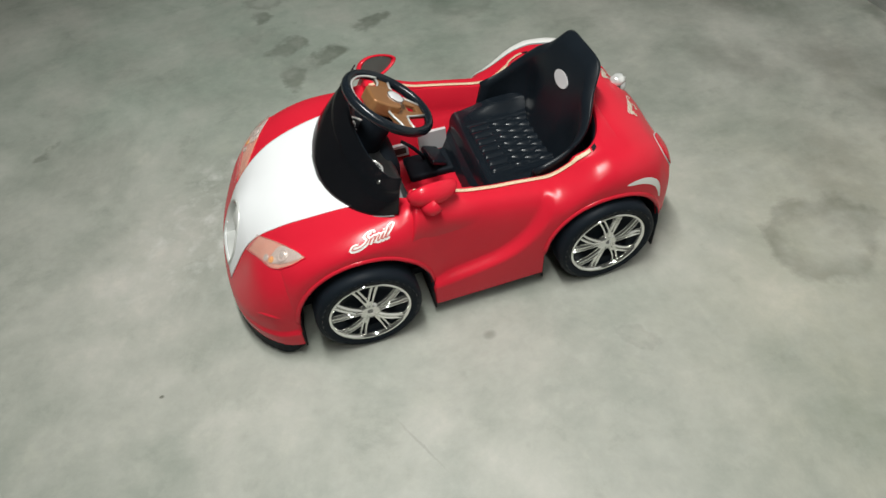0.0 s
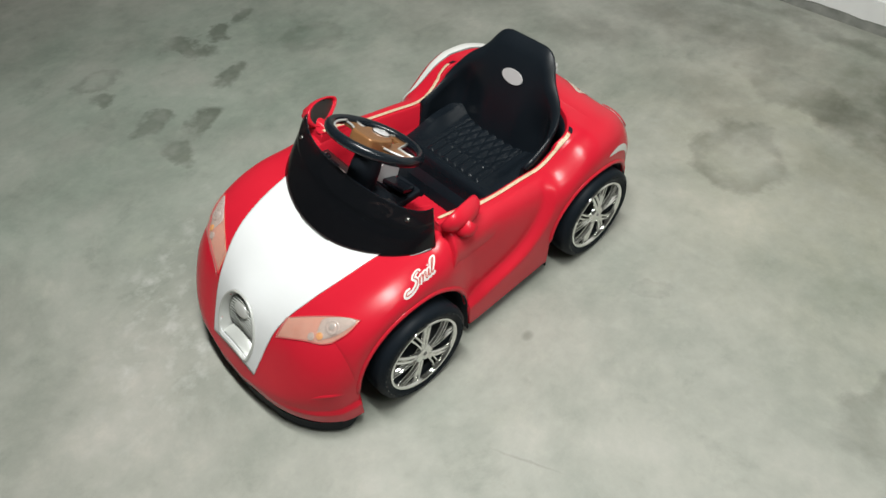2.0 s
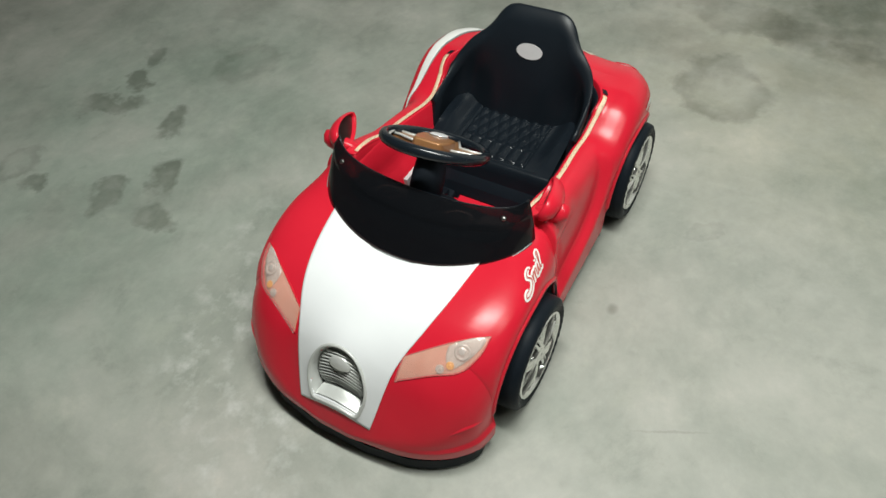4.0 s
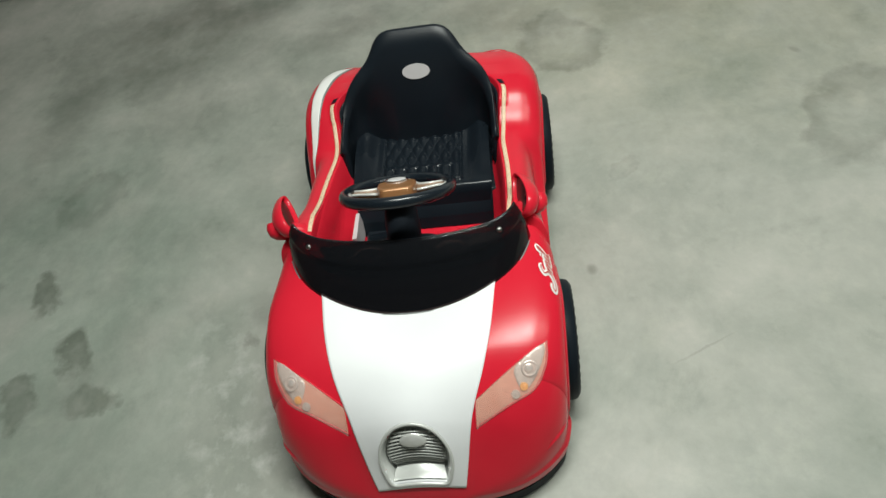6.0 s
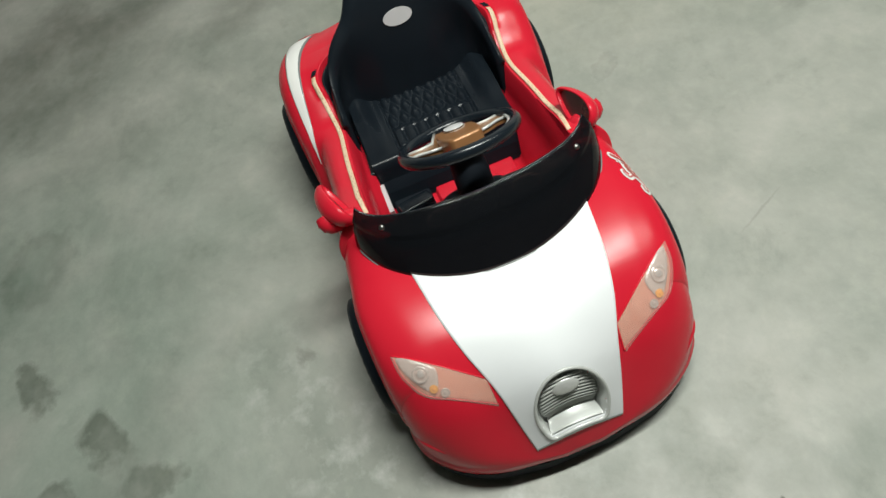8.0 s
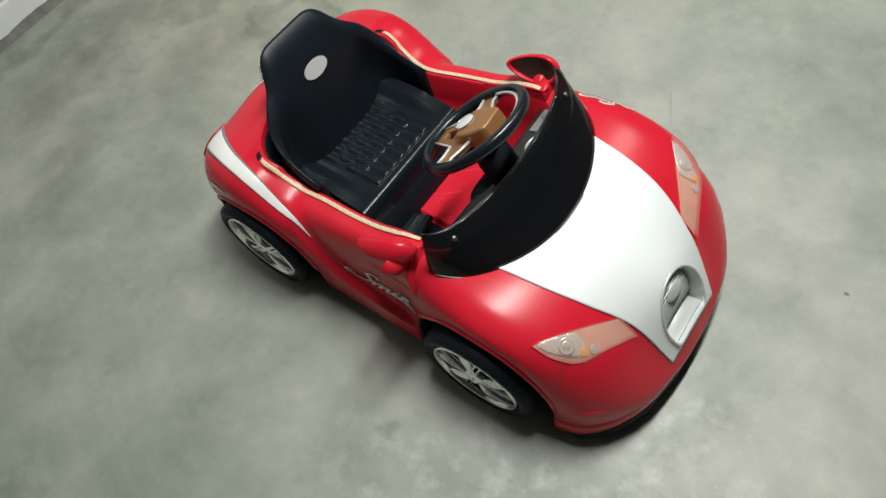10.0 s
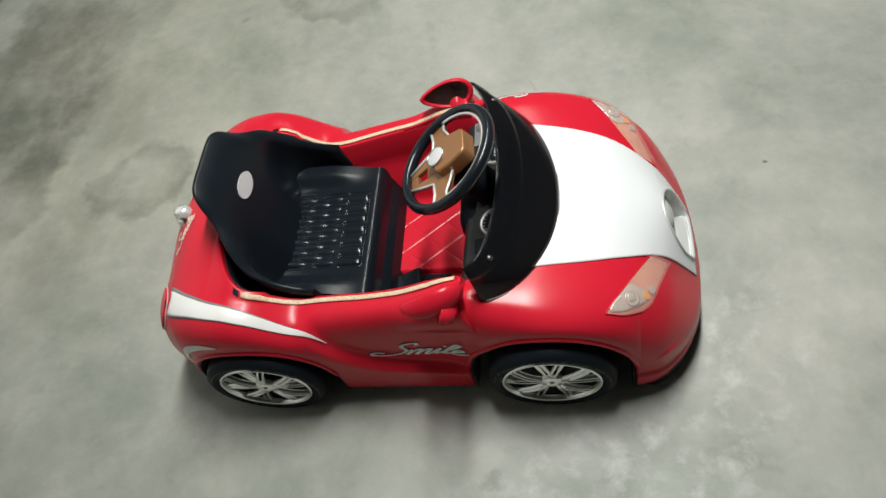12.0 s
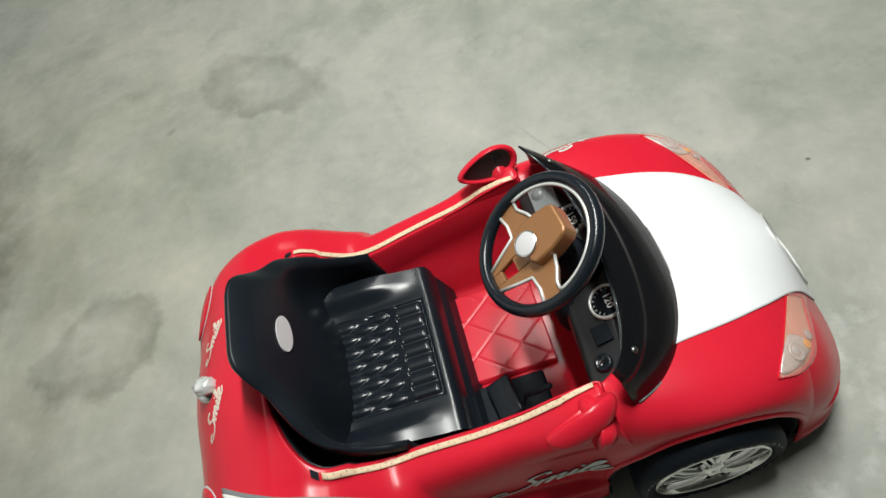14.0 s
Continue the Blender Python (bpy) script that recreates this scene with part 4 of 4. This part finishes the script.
def spline(points, per=6):
    """A smooth open line through points."""
    pts = [Vector(p) for p in points]
    pts = [2 * pts[0] - pts[1]] + pts + [2 * pts[-1] - pts[-2]]
    out = []
    for p0, p1, p2, p3 in zip(pts, pts[1:], pts[2:], pts[3:]):
        for k in range(per):
            t = k / per
            out.append(0.5 * ((2 * p1) + (p2 - p0) * t + (2 * p0 - 5 * p1 + 4 * p2 - p3) * t * t + (3 * p1 - p0 - 3 * p2 + p3) * t ** 3))
    return out + [pts[-2]]


# pen strokes of the script: across, up, in units of the small letters' height
PEN = {
    "S": [[(0.95, 1.70), (0.80, 2.05), (0.42, 2.02), (0.22, 1.62), (0.48, 1.18), (0.72, 0.75), (0.55, 0.22), (0.05, -0.02), (-0.55, 0.05), (-0.95, 0.32), (-0.75, 0.62), (-0.30, 0.42)]],
    "m": [[(0.98, 0.92), (0.98, 0.0), (1.06, 0.52), (1.30, 0.95), (1.45, 0.78), (1.43, 0.0), (1.52, 0.52), (1.76, 0.95), (1.90, 0.78), (1.88, 0.16), (2.00, 0.0), (2.16, 0.18)]],
    "i": [[(2.16, 0.18), (2.36, 0.92), (2.34, 0.16), (2.46, 0.0), (2.62, 0.18)], [(2.40, 1.28), (2.46, 1.44)]],
    "l": [[(2.62, 0.18), (2.96, 1.20), (3.00, 1.85), (2.84, 1.92), (2.76, 1.45), (2.76, 0.20), (2.88, 0.0), (3.06, 0.18)]],
    "e": [[(3.06, 0.18), (3.40, 0.55), (3.48, 0.86), (3.30, 0.98), (3.14, 0.58), (3.22, 0.10), (3.48, 0.0), (3.90, 0.38)]],
}


def script(name, letters, across, up, shear, place, nib, thin, lift, mat, parent, label=""):
    """Pen lettering as one thin mesh: broad down strokes, fine up strokes; place maps (along, up, lift) to the skin."""
    bm = bmesh.new()
    count = 0
    for ch in letters:
        for stroke in PEN[ch]:
            line = spline([((u - 1.42 + shear * v) * across, v * up) for u, v in stroke])
            rows = []
            for k, p in enumerate(line):
                d = (line[min(k + 1, len(line) - 1)] - line[max(k - 1, 0)]).normalized()
                n = Vector((-d.y, d.x))
                w = nib * (thin + (1 - thin) * abs(d.y) ** 1.5) / 2
                rows.append([place(q.x, q.y, lift + 0.00004 * count + 0.000004 * k) for q in (p - n * w, p, p + n * w)])
            grid(bm, rows)
            count += 1
    ob = part(name, bm, mat, parent, label)
    if sum(f.normal.z + f.normal.y * f.center.y for f in ob.data.polygons) < 0:
        ob.data.flip_normals()
    return ob


# ---- headlights
LAMP = [(0.3825, 0.2318), (0.387, 0.2318), (0.415, 0.228), (0.450, 0.206), (0.470, 0.168), (0.492, 0.117), (0.496, 0.109), (0.4935, 0.107), (0.468, 0.109), (0.4625, 0.111), (0.459, 0.117), (0.416, 0.182), (0.386, 0.226)]
for side in (1, -1):
    def m(x, y, lift, side=side):
        return top_map(x, side * y, lift)

    outline = smooth_outline(LAMP, 4)
    lamp = laid("headlight", outline, m, 0.0006, PINK, car, "clear headlight over salmon and silver backing", 0.004)
    laid("reflector", smooth_outline([(0.388, 0.226), (0.416, 0.221), (0.446, 0.200), (0.452, 0.186), (0.430, 0.176), (0.416, 0.186)], 4), m, 0.0026, SILVER, lamp, "silver reflector", 0.004)
    for (x, y), rad, mat, nm, lab in (((0.424, 0.201), 0.0130, BULB, "bulb_cup", "bright bulb cup"), ((0.448, 0.190), 0.0065, AMBER, "indicator", "amber indicator"), ((0.458, 0.176), 0.007, BULB, "side_lamp", "silver side lamp")):
        p = m(x, y, 0.0028)
        n = (m(x, y, 0.01) - p).normalized()
        bm = bmesh.new()
        lathe(bm, [(0.0, rad * 0.16), (rad * 0.45, rad * 0.15), (rad * 0.55, rad * 0.06), (rad * 0.8, rad * 0.12), (rad, rad * 0.2), (rad * 1.08, 0.0)], 24, "z")
        bmesh.ops.transform(bm, matrix=Matrix.Translation(p) @ n.to_track_quat("Z", "Y").to_matrix().to_4x4(), verts=bm.verts)
        part(nm, bm, mat, lamp, lab)
    p = m(0.423, 0.200, 0.001)
    bm = bmesh.new()
    bmesh.ops.create_uvsphere(bm, u_segments=20, v_segments=12, radius=0.0085)
    bmesh.ops.scale(bm, vec=(1, 1, 0.35), verts=bm.verts)
    bmesh.ops.transform(bm, matrix=Matrix.Translation(m(0.423, 0.200, 0.003)) @ (m(0.423, 0.200, 0.01) - p).to_track_quat("Z", "Y").to_matrix().to_4x4(), verts=bm.verts)
    part("bulb", bm, BULB, lamp, "bright silvered bulb")
    lens = laid("lens", outline, m, 0.0066, LENS, lamp, "clear plastic lens", 0.004, 0.0012)
    lens.visible_shadow = False
    bm = bmesh.new()
    tube(bm, [m(x, y, 0.0008) for x, y in outline], 0.0014, 6, closed=True)
    part("lens_edge", bm, RED, lamp)

# ---- grille
grille_depth = keyed([(0.0, 0.008), (0.03, 0.013), (0.075, 0.020), (0.105, 0.027), (0.124, 0.020)])
outline = GRILLE_EDGE
mesh_edge = [(ga + 0.92 * (a - ga), 0.93 * y) for a, y in outline]
bm = bmesh.new()
bm.faces.new([bm.verts.new((a, y, 0)) for a, y in mesh_edge])
cut_fine(bm, 0.006)
bmesh.ops.triangulate(bm, faces=[f for f in bm.faces if len(f.verts) > 4])
for v in bm.verts:
    v.co = nose_map(v.co.x, v.co.y, -grille_depth(v.co.x))
bmesh.ops.recalc_face_normals(bm, faces=bm.faces)
grille = part("grille", bm, MESHING, car, "pale silver oval radiator grille, sunk into the bonnet panel")
if sum(f.normal.x for f in grille.data.polygons) < 0:
    grille.data.flip_normals()
bm = bmesh.new()
rows = []
for a, y in outline:
    row = [nose_map(ga + k * (a - ga), k * y, h) for k, h in ((1.06, 0.0016), (1.035, 0.0048), (1.00, 0.0056), (0.965, 0.0040), (0.95, 0.0))]
    rows.append(row + [nose_map(ga + 0.935 * (a - ga), 0.94 * y, -0.5 * grille_depth(a)), nose_map(ga + 0.915 * (a - ga), 0.925 * y, -grille_depth(a) - 0.002)])
grid(bm, rows, close_u=True)
bmesh.ops.recalc_face_normals(bm, faces=bm.faces)
part("grille_frame", bm, SLAT, grille, "pale silver hooded frame")
for k in range(11):
    a = 0.016 + 0.0076 * k
    half = 0.0545 * math.sqrt(max(0.05, 1 - ((a - 0.062) / 0.060) ** 2)) - 0.002
    bm = bmesh.new()
    tube(bm, [nose_map(a, y, 0.003 - grille_depth(a)) for y in np.linspace(-half, half, 18)], 0.0021, 6)
    part("slat", bm, SLAT, grille)
for k in range(9):
    y = -0.040 + 0.010 * k
    reach = 0.045 * math.sqrt(1 - (y / 0.060) ** 2)
    bm = bmesh.new()
    tube(bm, [nose_map(a, y, 0.0018 - grille_depth(a)) for a in np.linspace(0.056 - reach, 0.098, 14)], 0.0011, 6)
    part("upright", bm, SLAT, grille)
bm = bmesh.new()
rows = []
for k, h in ((1.0, -0.004), (0.98, 0.002), (0.86, 0.004), (0.55, 0.0056), (0.02, 0.0060)):
    rows.append([nose_map(0.034 + 0.0155 * k * math.cos(t), 0.0250 * k * math.sin(t), h + 0.003 - grille_depth(0.034)) for t in [2 * math.pi * q / 32 for q in range(32)]])
vs = grid(bm, rows, close_v=True)
bmesh.ops.recalc_face_normals(bm, faces=bm.faces)
part("emblem", bm, SILVER, grille, "silver oval emblem")
bm = bmesh.new()
grid(bm, [[nose_map(a, y * w_, h) for a, w_, h in ((0.1010, 0.95, -0.0280), (0.1040, 0.96, -0.0200), (0.1100, 0.99, -0.0110), (0.1145, 1.0, -0.0050), (0.1160, 1.0, -0.0020))] for y in np.linspace(-0.0465, 0.0465, 20)])
bmesh.ops.recalc_face_normals(bm, faces=bm.faces)
part("lower_step", bm, SLAT, grille, "pale lower step")

# ---- bumper creases
for side in (1, -1):
    for z, x0, x1 in ((0.128, 0.450, 0.515),):
        pts = [(x, side * (skin_side(x, z) - 0.0015), z + 0.012 * math.sin((x - x0) / (x1 - x0) * math.pi)) for x in np.linspace(x0, x1, 16)]
        pts = [(x, side * (skin_side(x, zz) - 0.0052), zz) for x, y, zz in pts]
        bm = bmesh.new()
        tube(bm, pts, [0.0015 + 0.0050 * math.sin(math.pi * k / 15) ** 0.6 for k in range(16)], 14)
        part("bumper_ridge", bm, RED, car)

# ---- raised front ends of the doors
def door_rise(x):
    return 0.019 * step((x - 0.030) / 0.115)


for side in (1, -1):
    bm = bmesh.new()
    rows = []
    for x in list(np.linspace(0.010, 0.120, 20)) + list(np.linspace(0.126, 0.1555, 8)) + [0.158, 0.159]:
        shut = 0.003 * max(0.0, (x - 0.1555) / 0.0035) ** 2
        h, r = door_rise(x) - shut, rim_y(x)
        swell = 0.010 * step((x - 0.015) / 0.085) - shut
        zt = skin_at(x, 0.204)
        row = [(r - 0.001, skin_at(x, r + 0.001) - 0.006), (r, skin_at(x, r + 0.001) + h * 0.7), (r + 0.002, skin_at(x, r + 0.002) + h)]
        row += [(y, skin_at(x, y) + h) for y in (0.190, 0.196, 0.201, 0.2045)]
        foot = 0.232
        for k in range(14):
            q = (k + 0.6) / 13.6
            z = zt - 0.0004 - (zt - foot) * q ** 1.4
            row.append((skin_side(x, z) - 0.002 * q ** 6 + swell * math.sin(math.pi * min(1.0, 0.12 + q * 0.9)) ** 1.3, z + h * (1 - q) ** 1.2))
        lean = 0.28 * step((x - 0.10) / 0.055)
        rows.append([(x + lean * (0.315 - z), side * y, z) for y, z in row])
    vs = grid(bm, rows)
    bm.faces.new(vs[-1])
    bmesh.ops.recalc_face_normals(bm, faces=bm.faces)
    door_end = part("door_end", bm, RED, car, "raised red front end of the door")
    bm = bmesh.new()
    lip = [Vector((x, side * (rim_y(x) + 0.0022), skin_at(x, rim_y(x) + 0.002) + door_rise(x) + 0.0012)) for x in np.linspace(0.02, 0.150, 30)]
    lip += [Vector((0.1535, side * 0.1855, lip[-1].z)), Vector((0.1545, side * 0.190, lip[-1].z)), Vector((0.1545, side * 0.199, lip[-1].z - 0.002))]
    tube(bm, lip, 0.0022, 8)
    part("edge_lip", bm, RED, door_end)

# ---- cream strips along the cockpit's edge
for side in (1, -1):
    xs_ = np.linspace(-0.236, 0.148, 64)
    bm = bmesh.new()
    rows = []
    for x in xs_:
        r0 = rim_y(x) + 0.005
        rows.append([top_map(x, side * y, 0.0030 + door_rise(x)) for y in np.linspace(r0, r0 + 0.0085, 4)])
    grid(bm, rows)
    bmesh.ops.recalc_face_normals(bm, faces=bm.faces)
    strip = part("edge_strip", bm, CREAM, car, "cream paper strip with small printed ticks")
    if sum(f.normal.z for f in strip.data.polygons) < 0:
        strip.data.flip_normals()
    thicken(strip, 0.0012)
    bm = bmesh.new()
    for k in range(46):
        x = -0.23 + 0.008 * k
        r0 = rim_y(x) + (0.006 if k % 2 else 0.009)
        a, c = top_map(x, side * r0, 0.0033 + door_rise(x)), top_map(x, side * (r0 + 0.0024), 0.0033 + door_rise(x))
        d = Vector((0.0004, 0, 0))
        bm.faces.new([bm.verts.new(p) for p in (a - d, a + d, c + d, c - d)])
    part("tick_marks", bm, RULE, strip, "dark printed ticks", False)
    bm = bmesh.new()
    rows = [[top_map(x, side * (rim_y(x) + y), 0.0012) for y in (0.005, 0.010, 0.016)] for x in (-0.250, -0.245, -0.240)]
    grid(bm, rows)
    part("slot", bm, MATT, car, "small dark slot", False)

# ---- decals
wing_top = keyed([(-0.388, 0.164), (-0.34, 0.190), (-0.293, 0.208), (-0.237, 0.220), (-0.189, 0.2275), (-0.142, 0.2345), (-0.104, 0.2410)])
wing_low = keyed([(-0.388, 0.210), (-0.362, 0.220), (-0.279, 0.2375), (-0.231, 0.2425), (-0.189, 0.2435), (-0.145, 0.2425), (-0.104, 0.2415)])


def ribbon(name, x0, x1, inner, outer, mapping, lift, mat, label):
    """A sticker between two lines along the car."""
    bm = bmesh.new()
    rows = []
    for x in np.linspace(x0, x1, 70):
        lo, hi = inner(x), outer(x)
        bow = 0.006 * max(0.0, 1 - (x - x0) / 0.02)
        rows.append([mapping(x + bow * math.sin(math.pi * t), lo + (hi - lo) * t, lift) for t in np.linspace(0, 1, 12)])
    grid(bm, rows)
    bmesh.ops.recalc_face_normals(bm, faces=bm.faces)
    ob = part(name, bm, mat, car, label)
    if sum(f.normal.z for f in ob.data.polygons) < 0:
        ob.data.flip_normals()
    return thicken(ob, 0.0006)


def fade(x):
    return min(1.0, max(0.0, (-0.104 - x) / 0.28)) ** 1.3


for side in (1, -1):
    def m(x, y, lift, side=side):
        return top_map(x, side * y, lift)

    if side < 0:
        ribbon("wing_border", -0.389, -0.106, lambda x: wing_top(x) - 0.008 * fade(x), lambda x: wing_low(x) + 0.003 * fade(x), m, 0.0012, GREY, "grey border of the decal")
        ribbon("wing_decal", -0.387, -0.104, wing_top, wing_low, m, 0.0022, DECAL, "white sweeping wing decal")
    bm = bmesh.new()
    line = spline([(-0.288, 0.267), (-0.322, 0.264), (-0.352, 0.250), (-0.372, 0.226), (-0.384, 0.188)], 8)
    rows = []
    for k, p in enumerate(line):
        d = (line[min(k + 1, len(line) - 1)] - line[max(k - 1, 0)]).normalized()
        n = Vector((-d.y, d.x)) * (0.001 + 0.0065 * math.sin(math.pi * (k / (len(line) - 1)) ** 0.8) ** 0.8)
        rows.append([side_map(side)(q.x, q.y, 0.0012) for q in (p - n, p - n * 0.5, p, p + n * 0.5, p + n)])
    grid(bm, rows)
    hook = part("hook_decal", bm, DECAL, car, "white hooked decal")
    if sum(f.normal.y * f.center.y for f in hook.data.polygons) < 0:
        hook.data.flip_normals()
    # tail lamp
    tail = [(-0.400, 0.207), (-0.398, 0.180), (-0.414, 0.150), (-0.438, 0.130), (-0.452, 0.150), (-0.440, 0.188), (-0.418, 0.214)]
    laid("lamp_border", [(-0.424 + 1.10 * (x + 0.424), 0.174 + 1.10 * (y - 0.174)) for x, y in smooth_outline(tail, 3)], m, 0.0010, PALE, car, "pale border of the tail lamp", 0.01)
    laid("tail_lamp", smooth_outline(tail, 3), m, 0.0040, RED, car, "red moulded tail lamp", 0.01, 0.003)

for mid in ((-0.383, 0.071), (-0.381, -0.054)):
    def m(a, up, lift, mid=mid):
        return top_map(mid[0] + 0.43 * a - 0.90 * up, mid[1] + 0.90 * a + 0.43 * up, lift)

    script("lettering", "Smile", 0.0160, 0.0105, 0.35, m, 0.0042, 0.55, 0.0010, DECAL, car, "pale script lettering")
    script("lettering_core", "Smile", 0.0160, 0.0105, 0.35, m, 0.0014, 0.6, 0.0017, CREAM, car, "")



def right_side(a, up, lift):
    return side_map(-1)(0.048 + a, 0.160 + 0.05 * a + up, lift)


script("lettering_edge", "Smile", 0.0375, 0.0215, 0.40, right_side, 0.0100, 0.45, 0.0008, RULE, car, "dark edge of the lettering")
script("lettering", "Smile", 0.0375, 0.0215, 0.40, right_side, 0.0080, 0.40, 0.0016, DECAL, car, "pale script lettering")


def left_wing(a, up, lift):
    """On the left front wing letters run from front to back, their heads towards the bonnet."""
    return top_map(0.250 - a, 0.252 - 0.12 * a - 0.62 * up, lift)


script("sticker", "Smil", 0.0192, 0.0135, 0.40, left_wing, 0.0120, 0.90, 0.0010, DECAL, car, "white edge of a torn script sticker")
script("sticker_lettering", "Smil", 0.0192, 0.0135, 0.40, left_wing, 0.0030, 0.6, 0.0022, INK, car, "faded red script")

# ---- tail ornament
bm = bmesh.new()
bmesh.ops.create_icosphere(bm, subdivisions=3, radius=0.017)
for v in bm.verts:
    d = v.co.normalized()
    k = 1 + 0.28 * noise.noise(d * 3.0) + 0.16 * noise.noise(d * 7.0)
    v.co = Vector((v.co.x * k * 1.05, v.co.y * k * 0.9, v.co.z * k * 0.75))
bmesh.ops.translate(bm, vec=(-0.397, -0.004, skin_at(-0.397, 0) + 0.011), verts=bm.verts)
orn = part("tail_ornament", bm, FILM, car, "small bright ornament wrapped in clear film")
bm = bmesh.new()
lathe(bm, [(0.0, 0.006), (0.016, 0.006), (0.020, 0.002), (0.021, -0.004)], 28, "z", (-0.397, -0.004, skin_at(-0.397, 0)))
part("ornament_base", bm, CHROME, orn)

# ---- door mirrors
for side in (1, -1):
    nrm = (Vector((0.12, -0.86, 0.46)) if side > 0 else Vector((-0.30, 0.86, 0.40))).normalized()
    u = Vector((-1.0, -0.30, 0.05)) if side > 0 else Vector((-1.0, 0.10, 0.16))
    u = (u - nrm * u.dot(nrm)).normalized()
    w_ = nrm.cross(u)
    if w_.z < 0:
        w_ = -w_
    c0 = Vector((0.114, 0.213, 0.344)) if side > 0 else Vector((0.114, -0.230, 0.347))

    def egg(a, k):
        r_ = 1.0 - 0.34 * math.cos(a)
        return u * (0.053 * math.cos(a) * k) + w_ * (0.026 * math.sin(a) * k * r_)

    ts = [2 * math.pi * k / 44 for k in range(44)]
    bm = bmesh.new()
    rows = [[c0 + egg(a, 0.79) - nrm * 0.002 for a in ts], [c0 + egg(a, 0.82) + nrm * 0.005 for a in ts], [c0 + egg(a, 0.90) + nrm * 0.0075 for a in ts], [c0 + egg(a, 0.97) + nrm * 0.005 for a in ts]]
    for k in range(0, 10):
        q = k / 9 * math.pi / 2
        rows.append([c0 + egg(a, max(0.02, math.cos(q))) - nrm * (0.030 * math.sin(q)) for a in ts])
    vs = grid(bm, rows, close_v=True)
    bm.faces.new(vs[-1])
    bmesh.ops.recalc_face_normals(bm, faces=bm.faces)
    mir = part("door_mirror", bm, RED, car, "red door mirror")
    bm = bmesh.new()
    bm.faces.new([bm.verts.new(c0 + egg(a, 0.80) - nrm * 0.001) for a in ts])
    part("mirror_glass", bm, MIRROR, mir, "dull dark mirror foil", False)
    bm = bmesh.new()
    foot = Vector((0.138, side * 0.207, 0.304))
    stalk = spline([c0 - u * 0.004 - nrm * 0.028, c0 - u * 0.016 - nrm * 0.028 + Vector((0, 0, -0.006)), foot + Vector((-0.006, 0, 0.014)), foot + Vector((0, 0, -0.006))], 5)
    tube(bm, stalk, [0.018 - 0.002 * step(k / 9) for k in range(len(stalk))], 18)
    part("mirror_stalk", bm, RED, mir)

# ---- cockpit fittings
rounded(part("warning_label", box(bmesh.new(), -0.020, 0.052, -0.1530, -0.1425, 0.128, 0.186), PALE, car, "pale blank warning label", False), 0.0005)
rounded(part("rating_label", box(bmesh.new(), 0.080, 0.128, -0.1530, -0.1425, 0.132, 0.166), PALE, car, "pale label with a dark panel", False), 0.0005)
part("label_print", box(bmesh.new(), 0.086, 0.120, -0.1427, -0.1419, 0.140, 0.158), RULE, car, "dark unreadable print", False)

bm = bmesh.new()
rows = []
for x in np.linspace(-0.032, 0.128, 90):
    row = []
    for y in np.linspace(-0.045, 0.122, 90):
        a = abs(math.sin(math.pi * (x / 0.080 + y / 0.066)))
        c = abs(math.sin(math.pi * (x / 0.080 - y / 0.066)))
        groove = max(0.0, 1 - min(a, c) / 0.07)
        row.append((x, y, FLOOR_Z + 0.012 - 0.0022 * groove))
    rows.append(row)
rows.insert(0, [(p[0] - 0.002, p[1], FLOOR_Z) for p in rows[0]])
rows.append([(p[0] + 0.002, p[1], FLOOR_Z) for p in rows[-1]])
for r_ in rows:
    r_.insert(0, (r_[0][0], r_[0][1] - 0.004, FLOOR_Z))
    r_.append((r_[-1][0], r_[-1][1] + 0.004, FLOOR_Z))
grid(bm, rows)
bmesh.ops.recalc_face_normals(bm, faces=bm.faces)
part("foot_panel", bm, RED, car, "red foot panel with diamond grooves")
bm = box(bmesh.new(), -0.022, 0.022, -0.034, 0.034, 0.0, 0.014)
bmesh.ops.transform(bm, matrix=pose(0.030, -0.096, FLOOR_Z + 0.028, 0, -26, 8), verts=bm.verts)
bmesh.ops.scale(bm, vec=(1, 1, 1), verts=bm.verts)
pedal = rounded(part("pedal", bm, BLACK, car, "black foot pedal", False), 0.004)
rounded(part("pedal_base", box(bmesh.new(), -0.028, 0.100, -0.138, -0.058, FLOOR_Z - 0.002, FLOOR_Z + 0.018), MATT, pedal, "", False), 0.006)
bm = bmesh.new()
tube(bm, [(0.10, -0.118, 0.20), (0.075, -0.112, 0.178), (0.06, -0.105, 0.16), (0.05, -0.110, 0.140), (0.055, -0.125, 0.124), (0.09, -0.13, 0.12)], 0.0045, 10)
part("cable", bm, MATT, car, "black cable")

# ---- lugs on the tyres
lug_bm = bmesh.new()
for k in range(36):
    start = len(lug_bm.verts)
    box(lug_bm, 0.1010, 0.1090, -0.0040, 0.0040, -0.003, 0.003)
    lug_bm.verts.ensure_lookup_table()
    a = 2 * math.pi * k / 36
    for v in lug_bm.verts[start:]:
        x, y, z = v.co
        h = 0.0012 + z * 0.6 - (x - 0.1015) * 0.62
        v.co = Vector((x * math.cos(a) - y * math.sin(a), h + 0.0012, x * math.sin(a) + y * math.cos(a)))
lug_mesh = bpy.data.meshes.new("tread")
lug_bm.to_mesh(lug_mesh)
lug_bm.free()
lug_mesh.materials.append(BLACK)
for w in wheels:
    for child in w.children:
        if child.name.startswith("tyre"):
            o = new("tread", lug_mesh)
            o.parent = child
